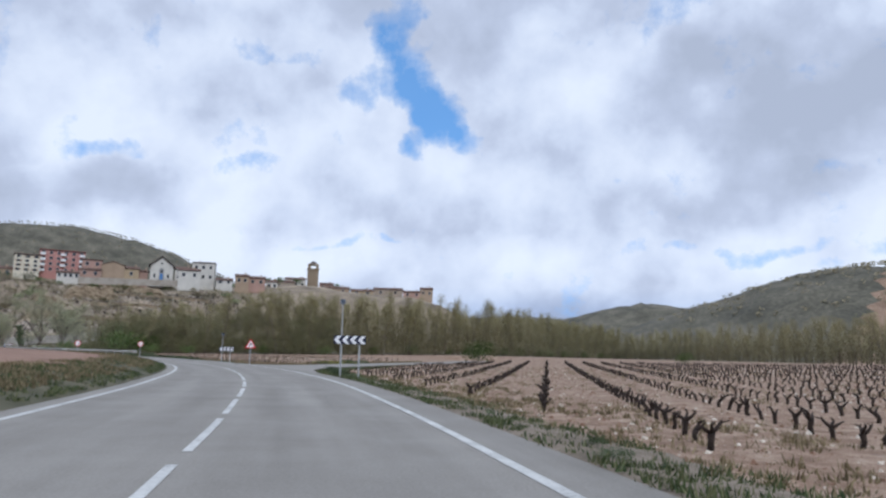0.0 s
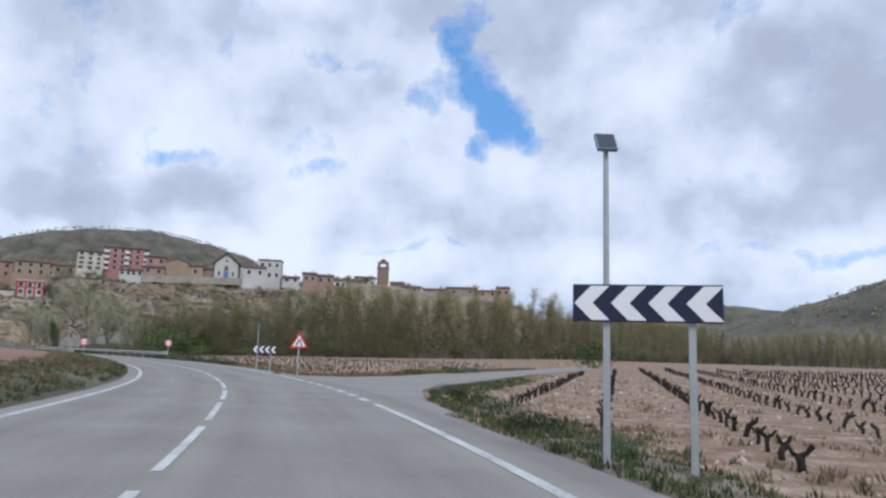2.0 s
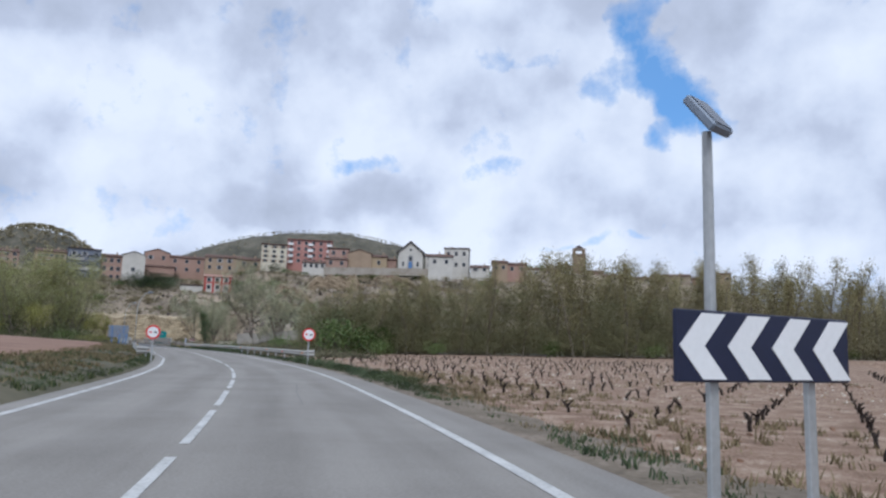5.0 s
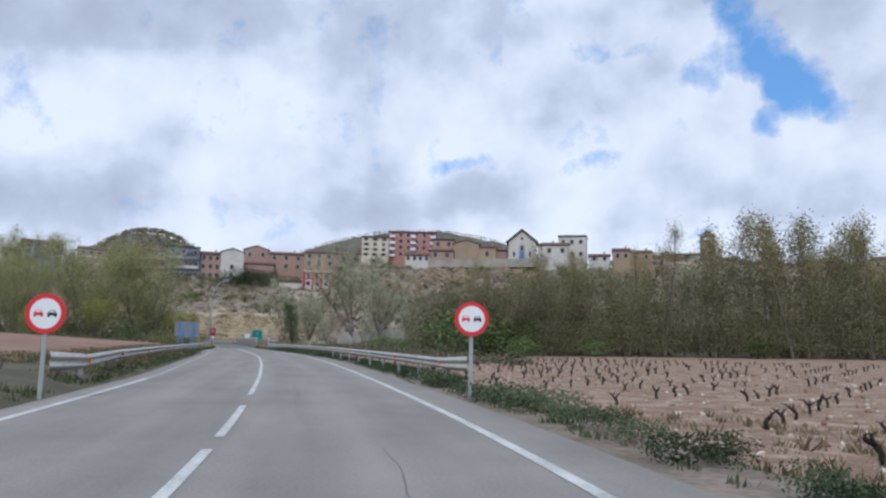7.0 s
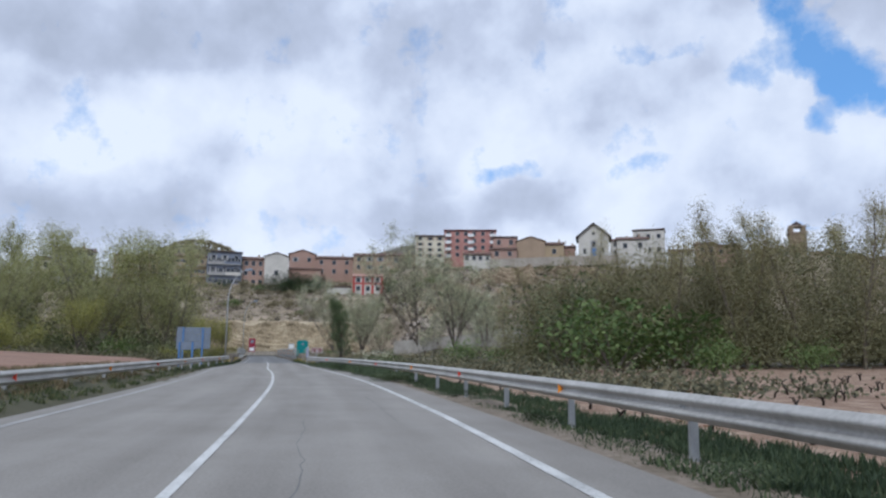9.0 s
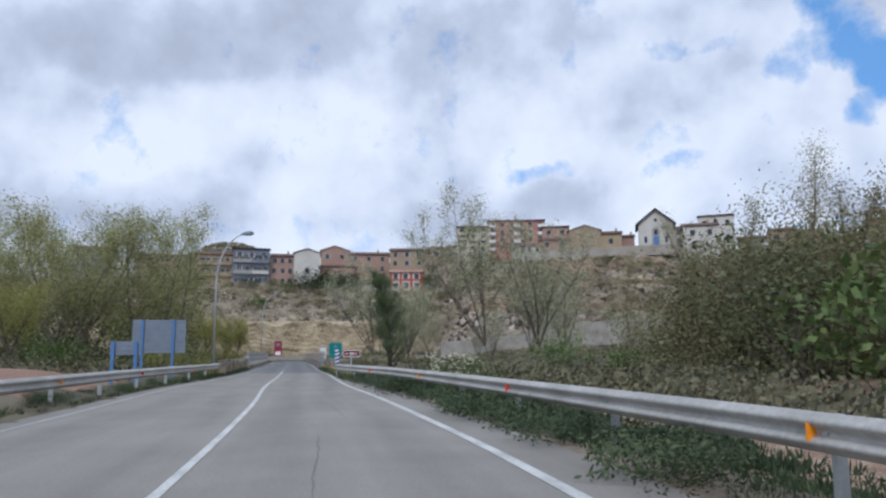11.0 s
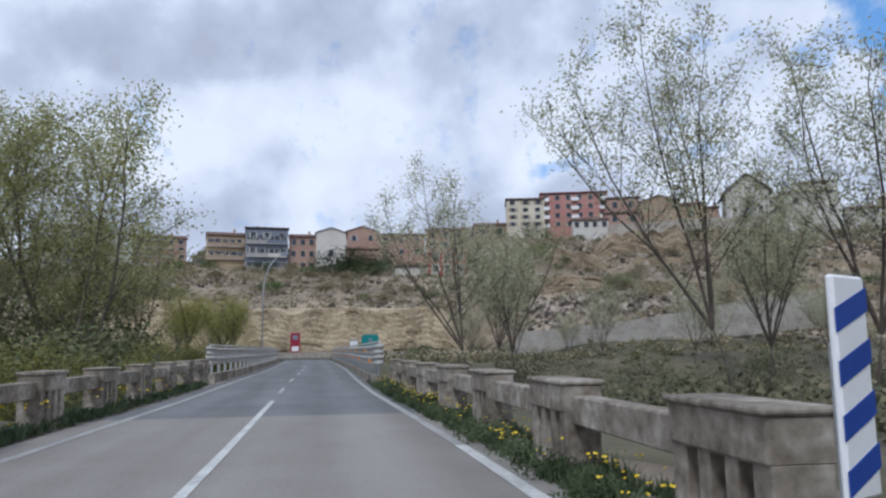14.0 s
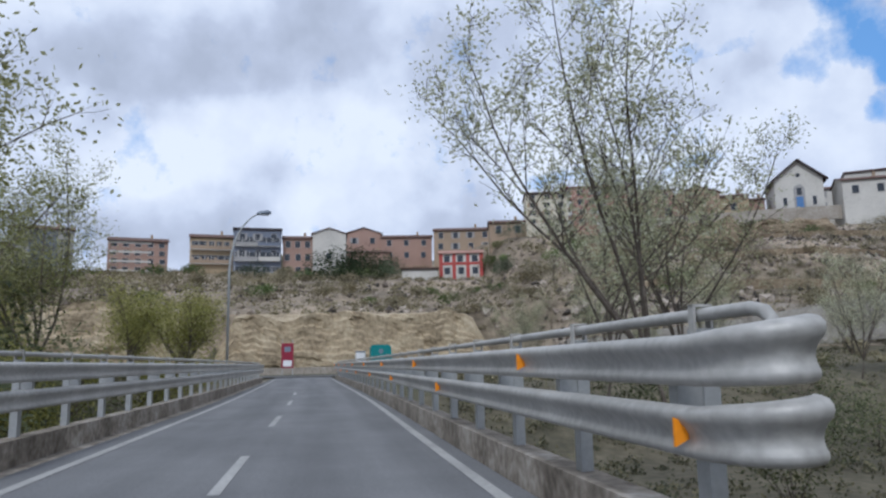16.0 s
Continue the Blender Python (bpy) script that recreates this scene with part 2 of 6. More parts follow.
M = {
    "tar": material("tar", ((.12, .12, .115), (.15, .15, .145), (.19, .19, .18)), 3, .8),
    "paint": material("road_paint", ((.3, .3, .29), (.52, .52, .5), (.64, .64, .62)), 1.2, .7, fine=16),
    "worn_paint": material("worn_road_paint", ((.24, .235, .225), (.34, .335, .32), (.44, .43, .41)), 1.0, .75, fine=16),
    "soil": material("stony_soil", ((.135, .079, .05), (.262, .173, .117), (.47, .375, .285)), 1.6, .95, bump=.05, fine=11),
    "redsoil": material("red_soil", ((.17, .098, .068), (.25, .152, .108), (.33, .215, .155)), .35, .95, bump=.03, fine=30),
    "ground": material("dry_ground", ((.045, .046, .025), (.088, .082, .047), (.16, .137, .09)), .05, .95, bump=.06, fine=14),
    "scrub": material("scrub_slope", ((.09, .073, .05), (.225, .18, .128), (.44, .355, .26)), .09, .95, bump=.1, fine=12),
    "bank": material("river_bank_soil", ((.05, .046, .028), (.1, .088, .056), (.175, .148, .1)), .15, .95, bump=.06, fine=14),
    "verge": material("verge_soil", ((.1, .08, .055), (.18, .145, .105), (.29, .24, .19)), .7, .95, bump=.03, fine=12),
    "hill": material("far_hill_scrub", ((.048, .047, .036), (.105, .098, .073), (.195, .175, .135)), .035, .95, fine=10),
    "rock": material("ochre_rock", ((.19, .147, .092), (.385, .308, .2), (.52, .44, .31)), .3, .9, bump=.15, fine=7),
    "rubble": material("dark_rubble", ((.05, .042, .035), (.175, .14, .108), (.4, .345, .285)), .3, .95, bump=.1, fine=6, per_island=.5),
    "concrete": material("weathered_concrete", ((.1, .082, .062), (.24, .208, .168), (.46, .42, .365)), 1.3, .95, bump=.015, fine=7),
    "retaining": material("pale_masonry", ((.24, .21, .17), (.36, .32, .27), (.45, .41, .36)), .4, .9, bump=.02, fine=8),
    "terrace": material("grey_masonry", ((.2, .18, .155), (.33, .305, .27), (.42, .395, .355)), .5, .92, bump=.04, fine=7),
    "crag": material("crag_rock", ((.1, .075, .05), (.25, .19, .125), (.4, .33, .23)), .3, .95, bump=.15, fine=8),
    "steel": material("galvanised_steel", ((.29, .28, .258), (.4, .388, .362), (.52, .508, .478)), 1.1, .5, .2, fine=14),
    "post": plain("post_steel", (.42, .43, .43), .5, .5),
    "white": plain("sign_white", (.78, .78, .78), .45, spread=.05),
    "red": plain("sign_red", (.62, .03, .035), .45, spread=.08),
    "maroon": plain("maroon_board", (.26, .02, .045), .5),
    "black": plain("sign_black", (.012, .012, .018), .5),
    "navy": plain("sign_navy", (.012, .016, .045), .5),
    "brown": plain("sign_brown", (.16, .025, .022), .5),
    "bluepaint": plain("post_blue", (.09, .2, .42), .5),
    "signback": plain("sign_back_aluminium", (.21, .245, .3), .5, .3),
    "blue": plain("stripe_blue", (.02, .06, .3), .5),
    "orange": plain("reflector_orange", (.9, .3, .01), .3),
    "redlens": plain("reflector_red", (.8, .06, .02), .3),
    "yellow": plain("petal_yellow", (.8, .6, .03), .6),
    "petalwhite": plain("petal_white", (.62, .62, .46), .6),
    "teal": plain("teal_panel", (.01, .2, .2), .5),
    "panel": plain("solar_panel", (.05, .06, .08), .25),
    "glass": plain("window_glass", (.03, .035, .045), .12, spec=.6),
    "frame": plain("window_frame", (.55, .53, .5), .6),
    "bark": material("bark", ((.045, .036, .028), (.1, .082, .065), (.18, .155, .13)), 2.5, .95, bump=.02, local=True),
    "palebark": material("pale_bark", ((.09, .075, .055), (.17, .145, .11), (.27, .24, .19)), 2.0, .95, bump=.02, local=True),
    "vine": material("vine_wood", ((.01, .007, .006), (.026, .017, .013), (.055, .037, .027)), 6, .95, bump=.01, local=True),
    "leaf_willow": material("willow_leaves", ((.2, .205, .07), (.34, .34, .13), (.5, .5, .27)), .3, .75, per_object=.2, per_island=.35, through_light=.5),
    "leaf_poplar": material("poplar_buds", ((.19, .165, .08), (.285, .252, .125), (.38, .34, .18)), .2, .8, per_object=.3, per_island=.18, through_light=.3),
    "leaf_thicket": material("thicket_leaves", ((.12, .107, .058), (.2, .176, .094), (.28, .247, .135)), .2, .8, per_island=.2, through_light=.25),
    "leaf_spring": material("spring_leaves", ((.15, .15, .035), (.265, .258, .066), (.4, .385, .125)), .4, .7, per_object=.2, per_island=.35, through_light=.35),
    "leaf_pale": material("pale_young_leaves", ((.3, .31, .17), (.47, .47, .29), (.63, .63, .46)), .4, .7, per_object=.15, per_island=.35, through_light=.5),
    "leaf_dark": material("dark_leaves", ((.065, .1, .045), (.145, .19, .085), (.24, .29, .145)), .5, .7, per_object=.15, per_island=.35, through_light=.4),
    "leaf_bush": material("bush_leaves", ((.05, .085, .022), (.1, .15, .04), (.17, .22, .075)), .5, .7, per_object=.3, per_island=.35, through_light=.25),
    "leaf_weed": material("weed_leaves", ((.028, .048, .022), (.056, .082, .038), (.105, .13, .06)), .6, .75, per_object=.3, per_island=.35, through_light=.2),
    "leaf_under": material("understorey_leaves", ((.06, .072, .034), (.115, .13, .058), (.19, .2, .095)), .3, .8, per_object=.3, per_island=.35, through_light=.3),
    "leaf_edge": material("grove_edge_leaves", ((.085, .085, .042), (.155, .147, .072), (.235, .22, .11)), .2, .8, per_island=.3, through_light=.25),
    "leaf_shrub": material("shrub_twigs", ((.13, .123, .075), (.23, .21, .13), (.34, .315, .21)), .3, .8, per_object=.3, per_island=.35, through_light=.25),
    "leaf_bank": material("bank_leaves", ((.055, .058, .033), (.11, .106, .06), (.19, .172, .1)), .25, .8, per_island=.4, through_light=.15),
    "leaf_scrub": material("scrub_leaves", ((.1, .092, .052), (.22, .19, .112), (.35, .3, .185)), .3, .8, per_island=.4, through_light=.15),
    "grass": material("verge_grass", ((.035, .055, .02), (.07, .095, .035), (.15, .155, .07)), .6, .8, per_island=.5, through_light=.2),
    "straw": material("dry_grass", ((.11, .085, .045), (.19, .15, .08), (.29, .235, .135)), .6, .85, per_island=.5, through_light=.2),
    "stone": material("field_stones", ((.2, .11, .07), (.36, .27, .19), (.6, .53, .44)), .5, .9, per_island=.6),
}


def asphalt(name, dark, light):
    """Worn road surface: long patches and wheel tracks follow the lane, with fine grit on top."""
    m = bpy.data.materials.new(name)
    m.use_nodes = True
    t = m.node_tree
    b = t.nodes["Principled BSDF"]
    b.inputs["Roughness"].default_value, b.inputs["Specular IOR Level"].default_value = .82, .4

    def node(kind, **kw):
        n = t.nodes.new(kind)
        for k, v in kw.items():
            n.inputs[k].default_value = v
        return n

    def mt(op, a, c=None):
        n = t.nodes.new("ShaderNodeMath")
        n.operation = op
        for i, v in enumerate((a, c)):
            if isinstance(v, (int, float)):
                n.inputs[i].default_value = v
            elif v is not None:
                t.links.new(v, n.inputs[i])
        return n.outputs[0]

    def fac(vec, scale, detail, rough=.55):
        n = node("ShaderNodeTexNoise", Scale=scale, Detail=detail, Roughness=rough)
        t.links.new(vec, n.inputs["Vector"])
        return n.outputs["Fac"]
    lane = t.nodes.new("ShaderNodeAttribute")
    lane.attribute_name = "lane"
    stretch = node("ShaderNodeMapping", Scale=(1.0, .06, 1.0))
    t.links.new(lane.outputs["Vector"], stretch.inputs["Vector"])
    spot = t.nodes.new("ShaderNodeNewGeometry").outputs["Position"]
    sp = t.nodes.new("ShaderNodeSeparateXYZ")
    t.links.new(lane.outputs["Vector"], sp.inputs[0])
    track = mt("COSINE", mt("MULTIPLY", mt("SUBTRACT", mt("ABSOLUTE", sp.outputs[0]), .85), 3.7))
    f = mt("ADD", mt("MULTIPLY", fac(stretch.outputs[0], 1.3, 5), .55), mt("MULTIPLY", fac(spot, .45, 5, .6), .5))
    f = mt("ADD", f, mt("MULTIPLY", mt("SUBTRACT", fac(spot, 28, 3), .5), .55))
    f = mt("SUBTRACT", f, mt("MULTIPLY", track, .05))
    r = t.nodes.new("ShaderNodeValToRGB")
    for el, p, c in zip(r.color_ramp.elements, (.36, .7), (dark, light)):
        el.position, el.color = p, (*c, 1)
    t.links.new(f, r.inputs[0])
    t.links.new(r.outputs[0], b.inputs["Base Color"])
    bp = node("ShaderNodeBump", Strength=.6, Distance=.004)
    t.links.new(fac(spot, 60, 3), bp.inputs["Height"])
    t.links.new(bp.outputs[0], b.inputs["Normal"])
    return m


M["asphalt"] = asphalt("asphalt", (.192, .177, .157), (.288, .269, .242))
M["asphalt_dark"] = asphalt("asphalt_dark", (.112, .113, .115), (.19, .19, .192))
WALLS = {k: material("plaster_" + k, shades(c, .82, 1.12), .25, .9, bump=.01, fine=12) for k, c in {
    "cream": (.62, .57, .45), "pink": (.43, .22, .19), "white": (.57, .545, .495), "tan": (.36, .27, .19), "brick": (.37, .245, .195),
    "grey": (.34, .33, .32), "bluegrey": (.17, .19, .24), "ochre": (.4, .31, .2), "stone": (.33, .27, .21), "red": (.42, .08, .07), "rose": (.42, .27, .22), "tower": (.25, .19, .13)}.items()}
ROOFS = {k: material("roof_" + k, shades(c, .7, 1.25), .5, .9, bump=.03, fine=10) for k, c in {"tile": (.125, .075, .058), "pink": (.36, .21, .165), "dark": (.06, .045, .045), "red": (.22, .07, .06)}.items()}


# ---- helpers for meshes ----
class Build:
    """Gathers vertices and faces for one mesh."""
    def __init__(self):
        self.v, self.f = [], []

    def box(self, lo, hi, m=None):
        n = len(self.v)
        p = [Vector((x, y, z)) for z in (lo[2], hi[2]) for y in (lo[1], hi[1]) for x in (lo[0], hi[0])]
        self.v += [tuple(m @ q) if m else tuple(q) for q in p]
        self.f += [tuple(n + i for i in q) for q in ((0, 2, 3, 1), (4, 5, 7, 6), (0, 1, 5, 4), (2, 6, 7, 3), (0, 4, 6, 2), (1, 3, 7, 5))]
        return self

    def prism(self, outline, y0, y1, m=None):
        """An outline in x, z, drawn out from y0 to y1."""
        n, k = len(self.v), len(outline)
        for y in (y0, y1):
            self.v += [tuple(m @ Vector((x, y, z))) if m else (x, y, z) for x, z in outline]
        self.f += [tuple(n + i for i in range(k)), tuple(n + k + i for i in reversed(range(k)))]
        self.f += [(n + i, n + k + i, n + k + (i + 1) % k, n + (i + 1) % k) for i in range(k)]
        return self

    def tube(self, pts, radii, sides=5, cap=True):
        n, k = len(self.v), len(pts)
        pts = [Vector(p) for p in pts]
        side = None
        for i, p in enumerate(pts):
            d = (pts[min(i + 1, k - 1)] - pts[max(i - 1, 0)]).normalized()
            if side is None:
                side = d.orthogonal().normalized()
            side = (side - d * side.dot(d)).normalized()
            up = d.cross(side)
            for j in range(sides):
                a = 2 * math.pi * j / sides
                self.v.append(tuple(p + (side * math.cos(a) + up * math.sin(a)) * radii[i]))
        for i in range(k - 1):
            for j in range(sides):
                q = (j + 1) % sides
                self.f.append((n + i * sides + j, n + i * sides + q, n + (i + 1) * sides + q, n + (i + 1) * sides + j))
        if cap:
            self.f += [tuple(n + j for j in reversed(range(sides))), tuple(n + (k - 1) * sides + j for j in range(sides))]
        return self

    def quad(self, a, b, c, d):
        n = len(self.v)
        self.v += [tuple(a), tuple(b), tuple(c), tuple(d)]
        self.f.append((n, n + 1, n + 2, n + 3))

    def mesh(self, name, mat, smooth=False, bevel=0.0):
        me = bpy.data.meshes.new(name)
        me.from_pydata(self.v, [], self.f)
        me.materials.append(mat)
        if bevel:
            bm = bmesh.new()
            bm.from_mesh(me)
            bmesh.ops.bevel(bm, geom=bm.edges[:], offset=bevel, segments=1, affect="EDGES", clamp_overlap=True)
            bm.to_mesh(me)
            bm.free()
        if smooth:
            me.polygons.foreach_set("use_smooth", [True] * len(me.polygons))
        me.update()
        return me


def part(name, b, mat, parent, label="", smooth=False, bevel=0.0):
    ob = new(name, b if isinstance(b, bpy.types.Mesh) else b.mesh(name, mat, smooth, bevel))
    ob.parent = parent
    if label:
        tagged(ob, label)
    return ob


def thing(name, label, category, m=None, group="", kind=""):
    ob = tagged(new(name), label, category, group, kind)
    ob.empty_display_size = .2
    if m is not None:
        ob.matrix_world = m
    return ob


def structure(name, b, mat, label, category, smooth=False, kind="structure"):
    return tagged(new(name, b.mesh(name, mat, smooth)), label, category, kind=kind)


rnd = random.Random(5)


def fbm(x, y, s=1.0, o=4):
    return noise.fractal(Vector((x * s, y * s, 3.3)), 1.0, 2.0, o)


# ---- plan ----
ORIGIN, AHEAD, ASIDE = Vector((-107, 167)), Vector((-.723, .691)), Vector((.691, .723))


def uv_xy(u, v):
    """From metres along and to the right of the bridge's line to the plan."""
    p = ORIGIN + AHEAD * u + ASIDE * v
    return p.x, p.y


def catmull(pts, step=1.0):
    out = []
    p = [Vector(q) for q in pts]
    p = [p[0] * 2 - p[1]] + p + [p[-1] * 2 - p[-2]]
    for a, b, c, d in zip(p, p[1:], p[2:], p[3:]):
        n = max(2, int((c - b).length / step))
        for i in range(n):
            t = i / n
            out.append(.5 * (2 * b + (c - a) * t + (2 * a - 5 * b + 4 * c - d) * t * t + (3 * b - a - 3 * c + d) * t ** 3))
    out.append(p[-2])
    return out
ROAD = [(16.6, -57.8), (9.5, -38.9), (3.6, -19.7), (-1.1, -0.2), (-4.1, 14.1), (-7.3, 27.3), (-11.3, 40.3), (-16.33, 53.13), (-24.03, 68.07), (-33.07, 82.22), (-40.7, 92.9), (-48.8, 102.8), (-56.5, 111.7), (-63.9, 120.0), (-71.6, 128.3), (-79.9, 136.7), (-88.0, 144.5), (-96.3, 152.9), (-103.7, 160.2), (-112.3, 168.6), (-125.1, 181.3), (-139.5, 195.1), (-154.0, 208.9), (-162.7, 217.2)]

road_pts = catmull(ROAD, 1.0)
RP = np.array([tuple(p) for p in road_pts])
RS = np.concatenate([[0], np.cumsum(np.linalg.norm(np.diff(RP, axis=0), axis=1))])
RS -= RS[np.linalg.norm(RP - np.array([-1.1, -.2]), axis=1).argmin()]
RS *= 1.003
RT = np.gradient(RP, axis=0)
RT /= np.linalg.norm(RT, axis=1)[:, None]
RN = np.stack([RT[:, 1], -RT[:, 0]], 1)


def on_road(s, off=0.0):
    """The plan's place at s metres along the road, off metres to the right of its middle."""
    return tuple(np.interp(s, RS, RP[:, k] + 0 * RP[:, k]) + off * np.interp(s, RS, RN[:, k]) for k in (0, 1))


def bearing(s):
    """Degrees to turn a thing whose own y looks along the road."""
    a, b = np.interp(s, RS, RT[:, 0]), np.interp(s, RS, RT[:, 1])
    return math.degrees(math.atan2(-a, b))


def off_road(x, y):
    """Arrays of places: metres along the road, and to its right."""
    x, y = np.atleast_1d(x), np.atleast_1d(y)
    s, o = np.zeros(len(x)), np.zeros(len(x))
    for i in range(0, len(x), 4000):
        d = np.stack([x[i:i + 4000], y[i:i + 4000]], 1)[:, None] - RP[None]
        j = (d ** 2).sum(2).argmin(1)
        dd = d[np.arange(len(j)), j]
        s[i:i + 4000] = RS[j] + (dd * RT[j]).sum(1)
        o[i:i + 4000] = np.where(np.abs((dd * RT[j]).sum(1)) > 3, np.sign((dd * RN[j]).sum(1)) * np.linalg.norm(dd, axis=1), (dd * RN[j]).sum(1))
    return s, o


LINE_S = (-80, 31, 58, 104, 120, 135, 153, 167, 174, 182, 188, 199, 300)
LINE_R = (3.75, 3.65, 3.45, 3.4, 3.5, 3.62, 3.55, 3.25, 3.05, 2.92, 2.85, 2.6, 2.6)
LINE_L = (-3.45, -3.4, -2.95, -3.1, -3.1, -3.55, -3.6, -3.5, -3.25, -2.65, -2.35, -2.15, -2.15)
BRIDGE = (176.0, 262.0)


def line_r(s):
    return float(np.interp(s, LINE_S, LINE_R))


def line_l(s):
    return float(np.interp(s, LINE_S, LINE_L))


# heights of the far slope: rows by v, columns by u
SLOPE_U = (30, 45, 60, 75, 90, 97, 100, 110, 125, 145, 165, 195, 220, 300, 500)
SLOPE_V = (-300, -110, -30, 25, 37, 45, 95, 130, 205, 265, 340)
SLOPE_Z = np.array([
    (0, 0, 0, .5, 2, 4, 5, 7, 9, 11, 13, 15, 16, 20, 30),
    (0, 0, .3, .8, 2, 6, 7, 10, 13, 17, 21, 27, 29, 34, 45),
    (0, 0, 0, -.1, 0, .5, 8.0, 10, 13, 17, 20.5, 26, 29, 36, 50),
    (0, 0, 0, -.1, .2, 1.0, 8.2, 10, 13.5, 18, 21, 27, 29, 36, 50),
    (0, .2, 1.6, 4.6, 8.4, 9.6, 11, 13.5, 16, 18.5, 21, 27, 29, 36, 50),
    (0, .3, 2.2, 6, 9.8, 11, 12.5, 16, 21.5, 27.5, 31, 33, 35, 40, 50),
    (0, .8, 3.4, 7.5, 11, 14, 16.5, 21.5, 26, 28.5, 32, 33, 34, 38, 48),
    (0, .8, 3, 6, 12, 16, 18, 24, 28.5, 30.5, 33, 34, 34, 38, 45),
    (0, .5, 4, 10, 18, 22, 24, 29, 34, 38, 40, 40, 38, 32, 30),
    (0, .5, 5, 12, 20, 24, 26, 31, 35, 36, 34, 30, 26, 20, 20),
    (0, 0, 0, 0, 0, 0, 0, 0, 0, 0, 0, 0, 0, 0, 0)])
# hills beyond: x, y, height, reach along, reach across, turn in degrees
HILLS = [(-955, 1690, 290, 600, 260, 18), (-720, 1800, 170, 560, 240, 5), (-610, 570, 105, 95, 80, 40), (-900, 560, 80, 300, 150, 30),
         (335, 500, 73, 200, 105, -34), (960, 610, 168, 560, 230, -30), (430, 1480, 118, 260, 200, 0), (160, 1560, 92, 500, 180, 0), (800, 1150, 120, 500, 200, -40)]


def ground_z(x, y):
    x, y = np.atleast_1d(np.asarray(x, float)), np.atleast_1d(np.asarray(y, float))
    u = (x - ORIGIN.x) * AHEAD.x + (y - ORIGIN.y) * AHEAD.y
    v = (x - ORIGIN.x) * ASIDE.x + (y - ORIGIN.y) * ASIDE.y
    iv = np.clip(np.searchsorted(SLOPE_V, v) - 1, 0, len(SLOPE_V) - 2)
    sv = np.array(SLOPE_V)
    f = np.clip((v - sv[iv]) / (sv[iv + 1] - sv[iv]), 0, 1)
    f = f * f * (3 - 2 * f)
    rows = np.stack([np.interp(u, SLOPE_U, r) for r in SLOPE_Z])
    k = np.arange(len(u))
    z = rows[iv, k] * (1 - f) + rows[iv + 1, k] * f
    for hx, hy, hz, ra, rb, turn in HILLS:
        c, s = math.cos(radians(turn)), math.sin(radians(turn))
        a, b = (x - hx) * c + (y - hy) * s, -(x - hx) * s + (y - hy) * c
        z = np.maximum(z, hz * np.exp(-np.abs(a / ra) ** 2.2 - np.abs(b / rb) ** 2.2) - 1.5)
    rs, ro = off_road(x, y)
    far = np.clip((np.abs(ro) - 7) / 30, 0, 1)
    near = (u < 60)
    # the field beside the road climbs gently on its outer side, the vineyard lies a little low
    z = z + np.where(near & (ro < 0), np.where(u < -25, .55, .1) + far * 1.4, 0) + np.where(near & (ro > 0), -.14 + np.clip((ro - 15) / 90, 0, 1) * 1.35, 0)
    z = np.where((np.abs(ro) < 6.5) & (ro > -200), np.minimum(z, -.16), z)
    # river bed
    bed = np.clip(1 - np.abs(u - 18) / 26, 0, 1)
    bed = np.clip(bed * 1.8, 0, 1)
    z = z - bed * bed * (3 - 2 * bed) * 3.6 * (np.abs(v) < 500)
    # the side road lies level with the vineyard
    xs = np.interp(y, (57, 66, 80, 98, 120, 150, 175), (-12.8, -10.6, -7.6, -4.2, -.2, 4.5, 8))
    flat_ = np.clip(1 - (np.abs(x - xs) - 5) / 7, 0, 1) * ((y > 50) & (y < 178))
    return z * (1 - flat_) + np.minimum(z, -.06) * flat_


def gz(x, y):
    return float(ground_z(x, y)[0])


# ---- ground ----
def lines(lo, hi, step, out, grow=1.06):
    a = list(np.arange(lo, hi + step / 2, step))
    d = step
    while a[-1] < out:
        d *= grow
        a.append(a[-1] + d)
    d = step
    while a[0] > -out:
        d *= grow
        a.insert(0, a[0] - d)
    return np.array(a)


gx, gy = lines(-330, 140, 2.5, 4000), lines(-40, 450, 2.5, 4000)
X, Y = np.meshgrid(gx, gy)
Z = ground_z(X.ravel(), Y.ravel())
U = (X.ravel() - ORIGIN.x) * AHEAD.x + (Y.ravel() - ORIGIN.y) * AHEAD.y
rough_k = np.clip((Z - 1.5) / 8, 0, 1)
wide_wob = np.array([fbm(a, b, .011, 4) for a, b in zip(X.ravel(), Y.ravel())])
Z = Z + wide_wob * np.clip((Z - 12) / 30, 0, 1) * np.clip((np.hypot(X.ravel() + 100, Y.ravel() - 200) - 330) / 200, 0, 1) * 9
wob = np.array([fbm(a, b, .06, 4) for a, b in zip(X.ravel(), Y.ravel())])
Z = Z + wob * rough_k * np.clip(np.hypot(X.ravel() + 100, Y.ravel() - 200) / 250, .8, 4) * 1.0 + wob * .05
gm = bpy.data.meshes.new("ground")
nx, ny = len(gx), len(gy)
idx = np.arange(nx * ny).reshape(ny, nx)
quads = np.stack([idx[:-1, :-1], idx[:-1, 1:], idx[1:, 1:], idx[1:, :-1]], -1).reshape(-1, 4)
gm.from_pydata(np.stack([X.ravel(), Y.ravel(), Z], 1).tolist(), [], quads.tolist())
cxq, cyq = X.ravel()[quads].mean(1), Y.ravel()[quads].mean(1)
czq = Z[quads].mean(1)
qs, qo = off_road(cxq, cyq)
cu = (cxq - ORIGIN.x) * AHEAD.x + (cyq - ORIGIN.y) * AHEAD.y
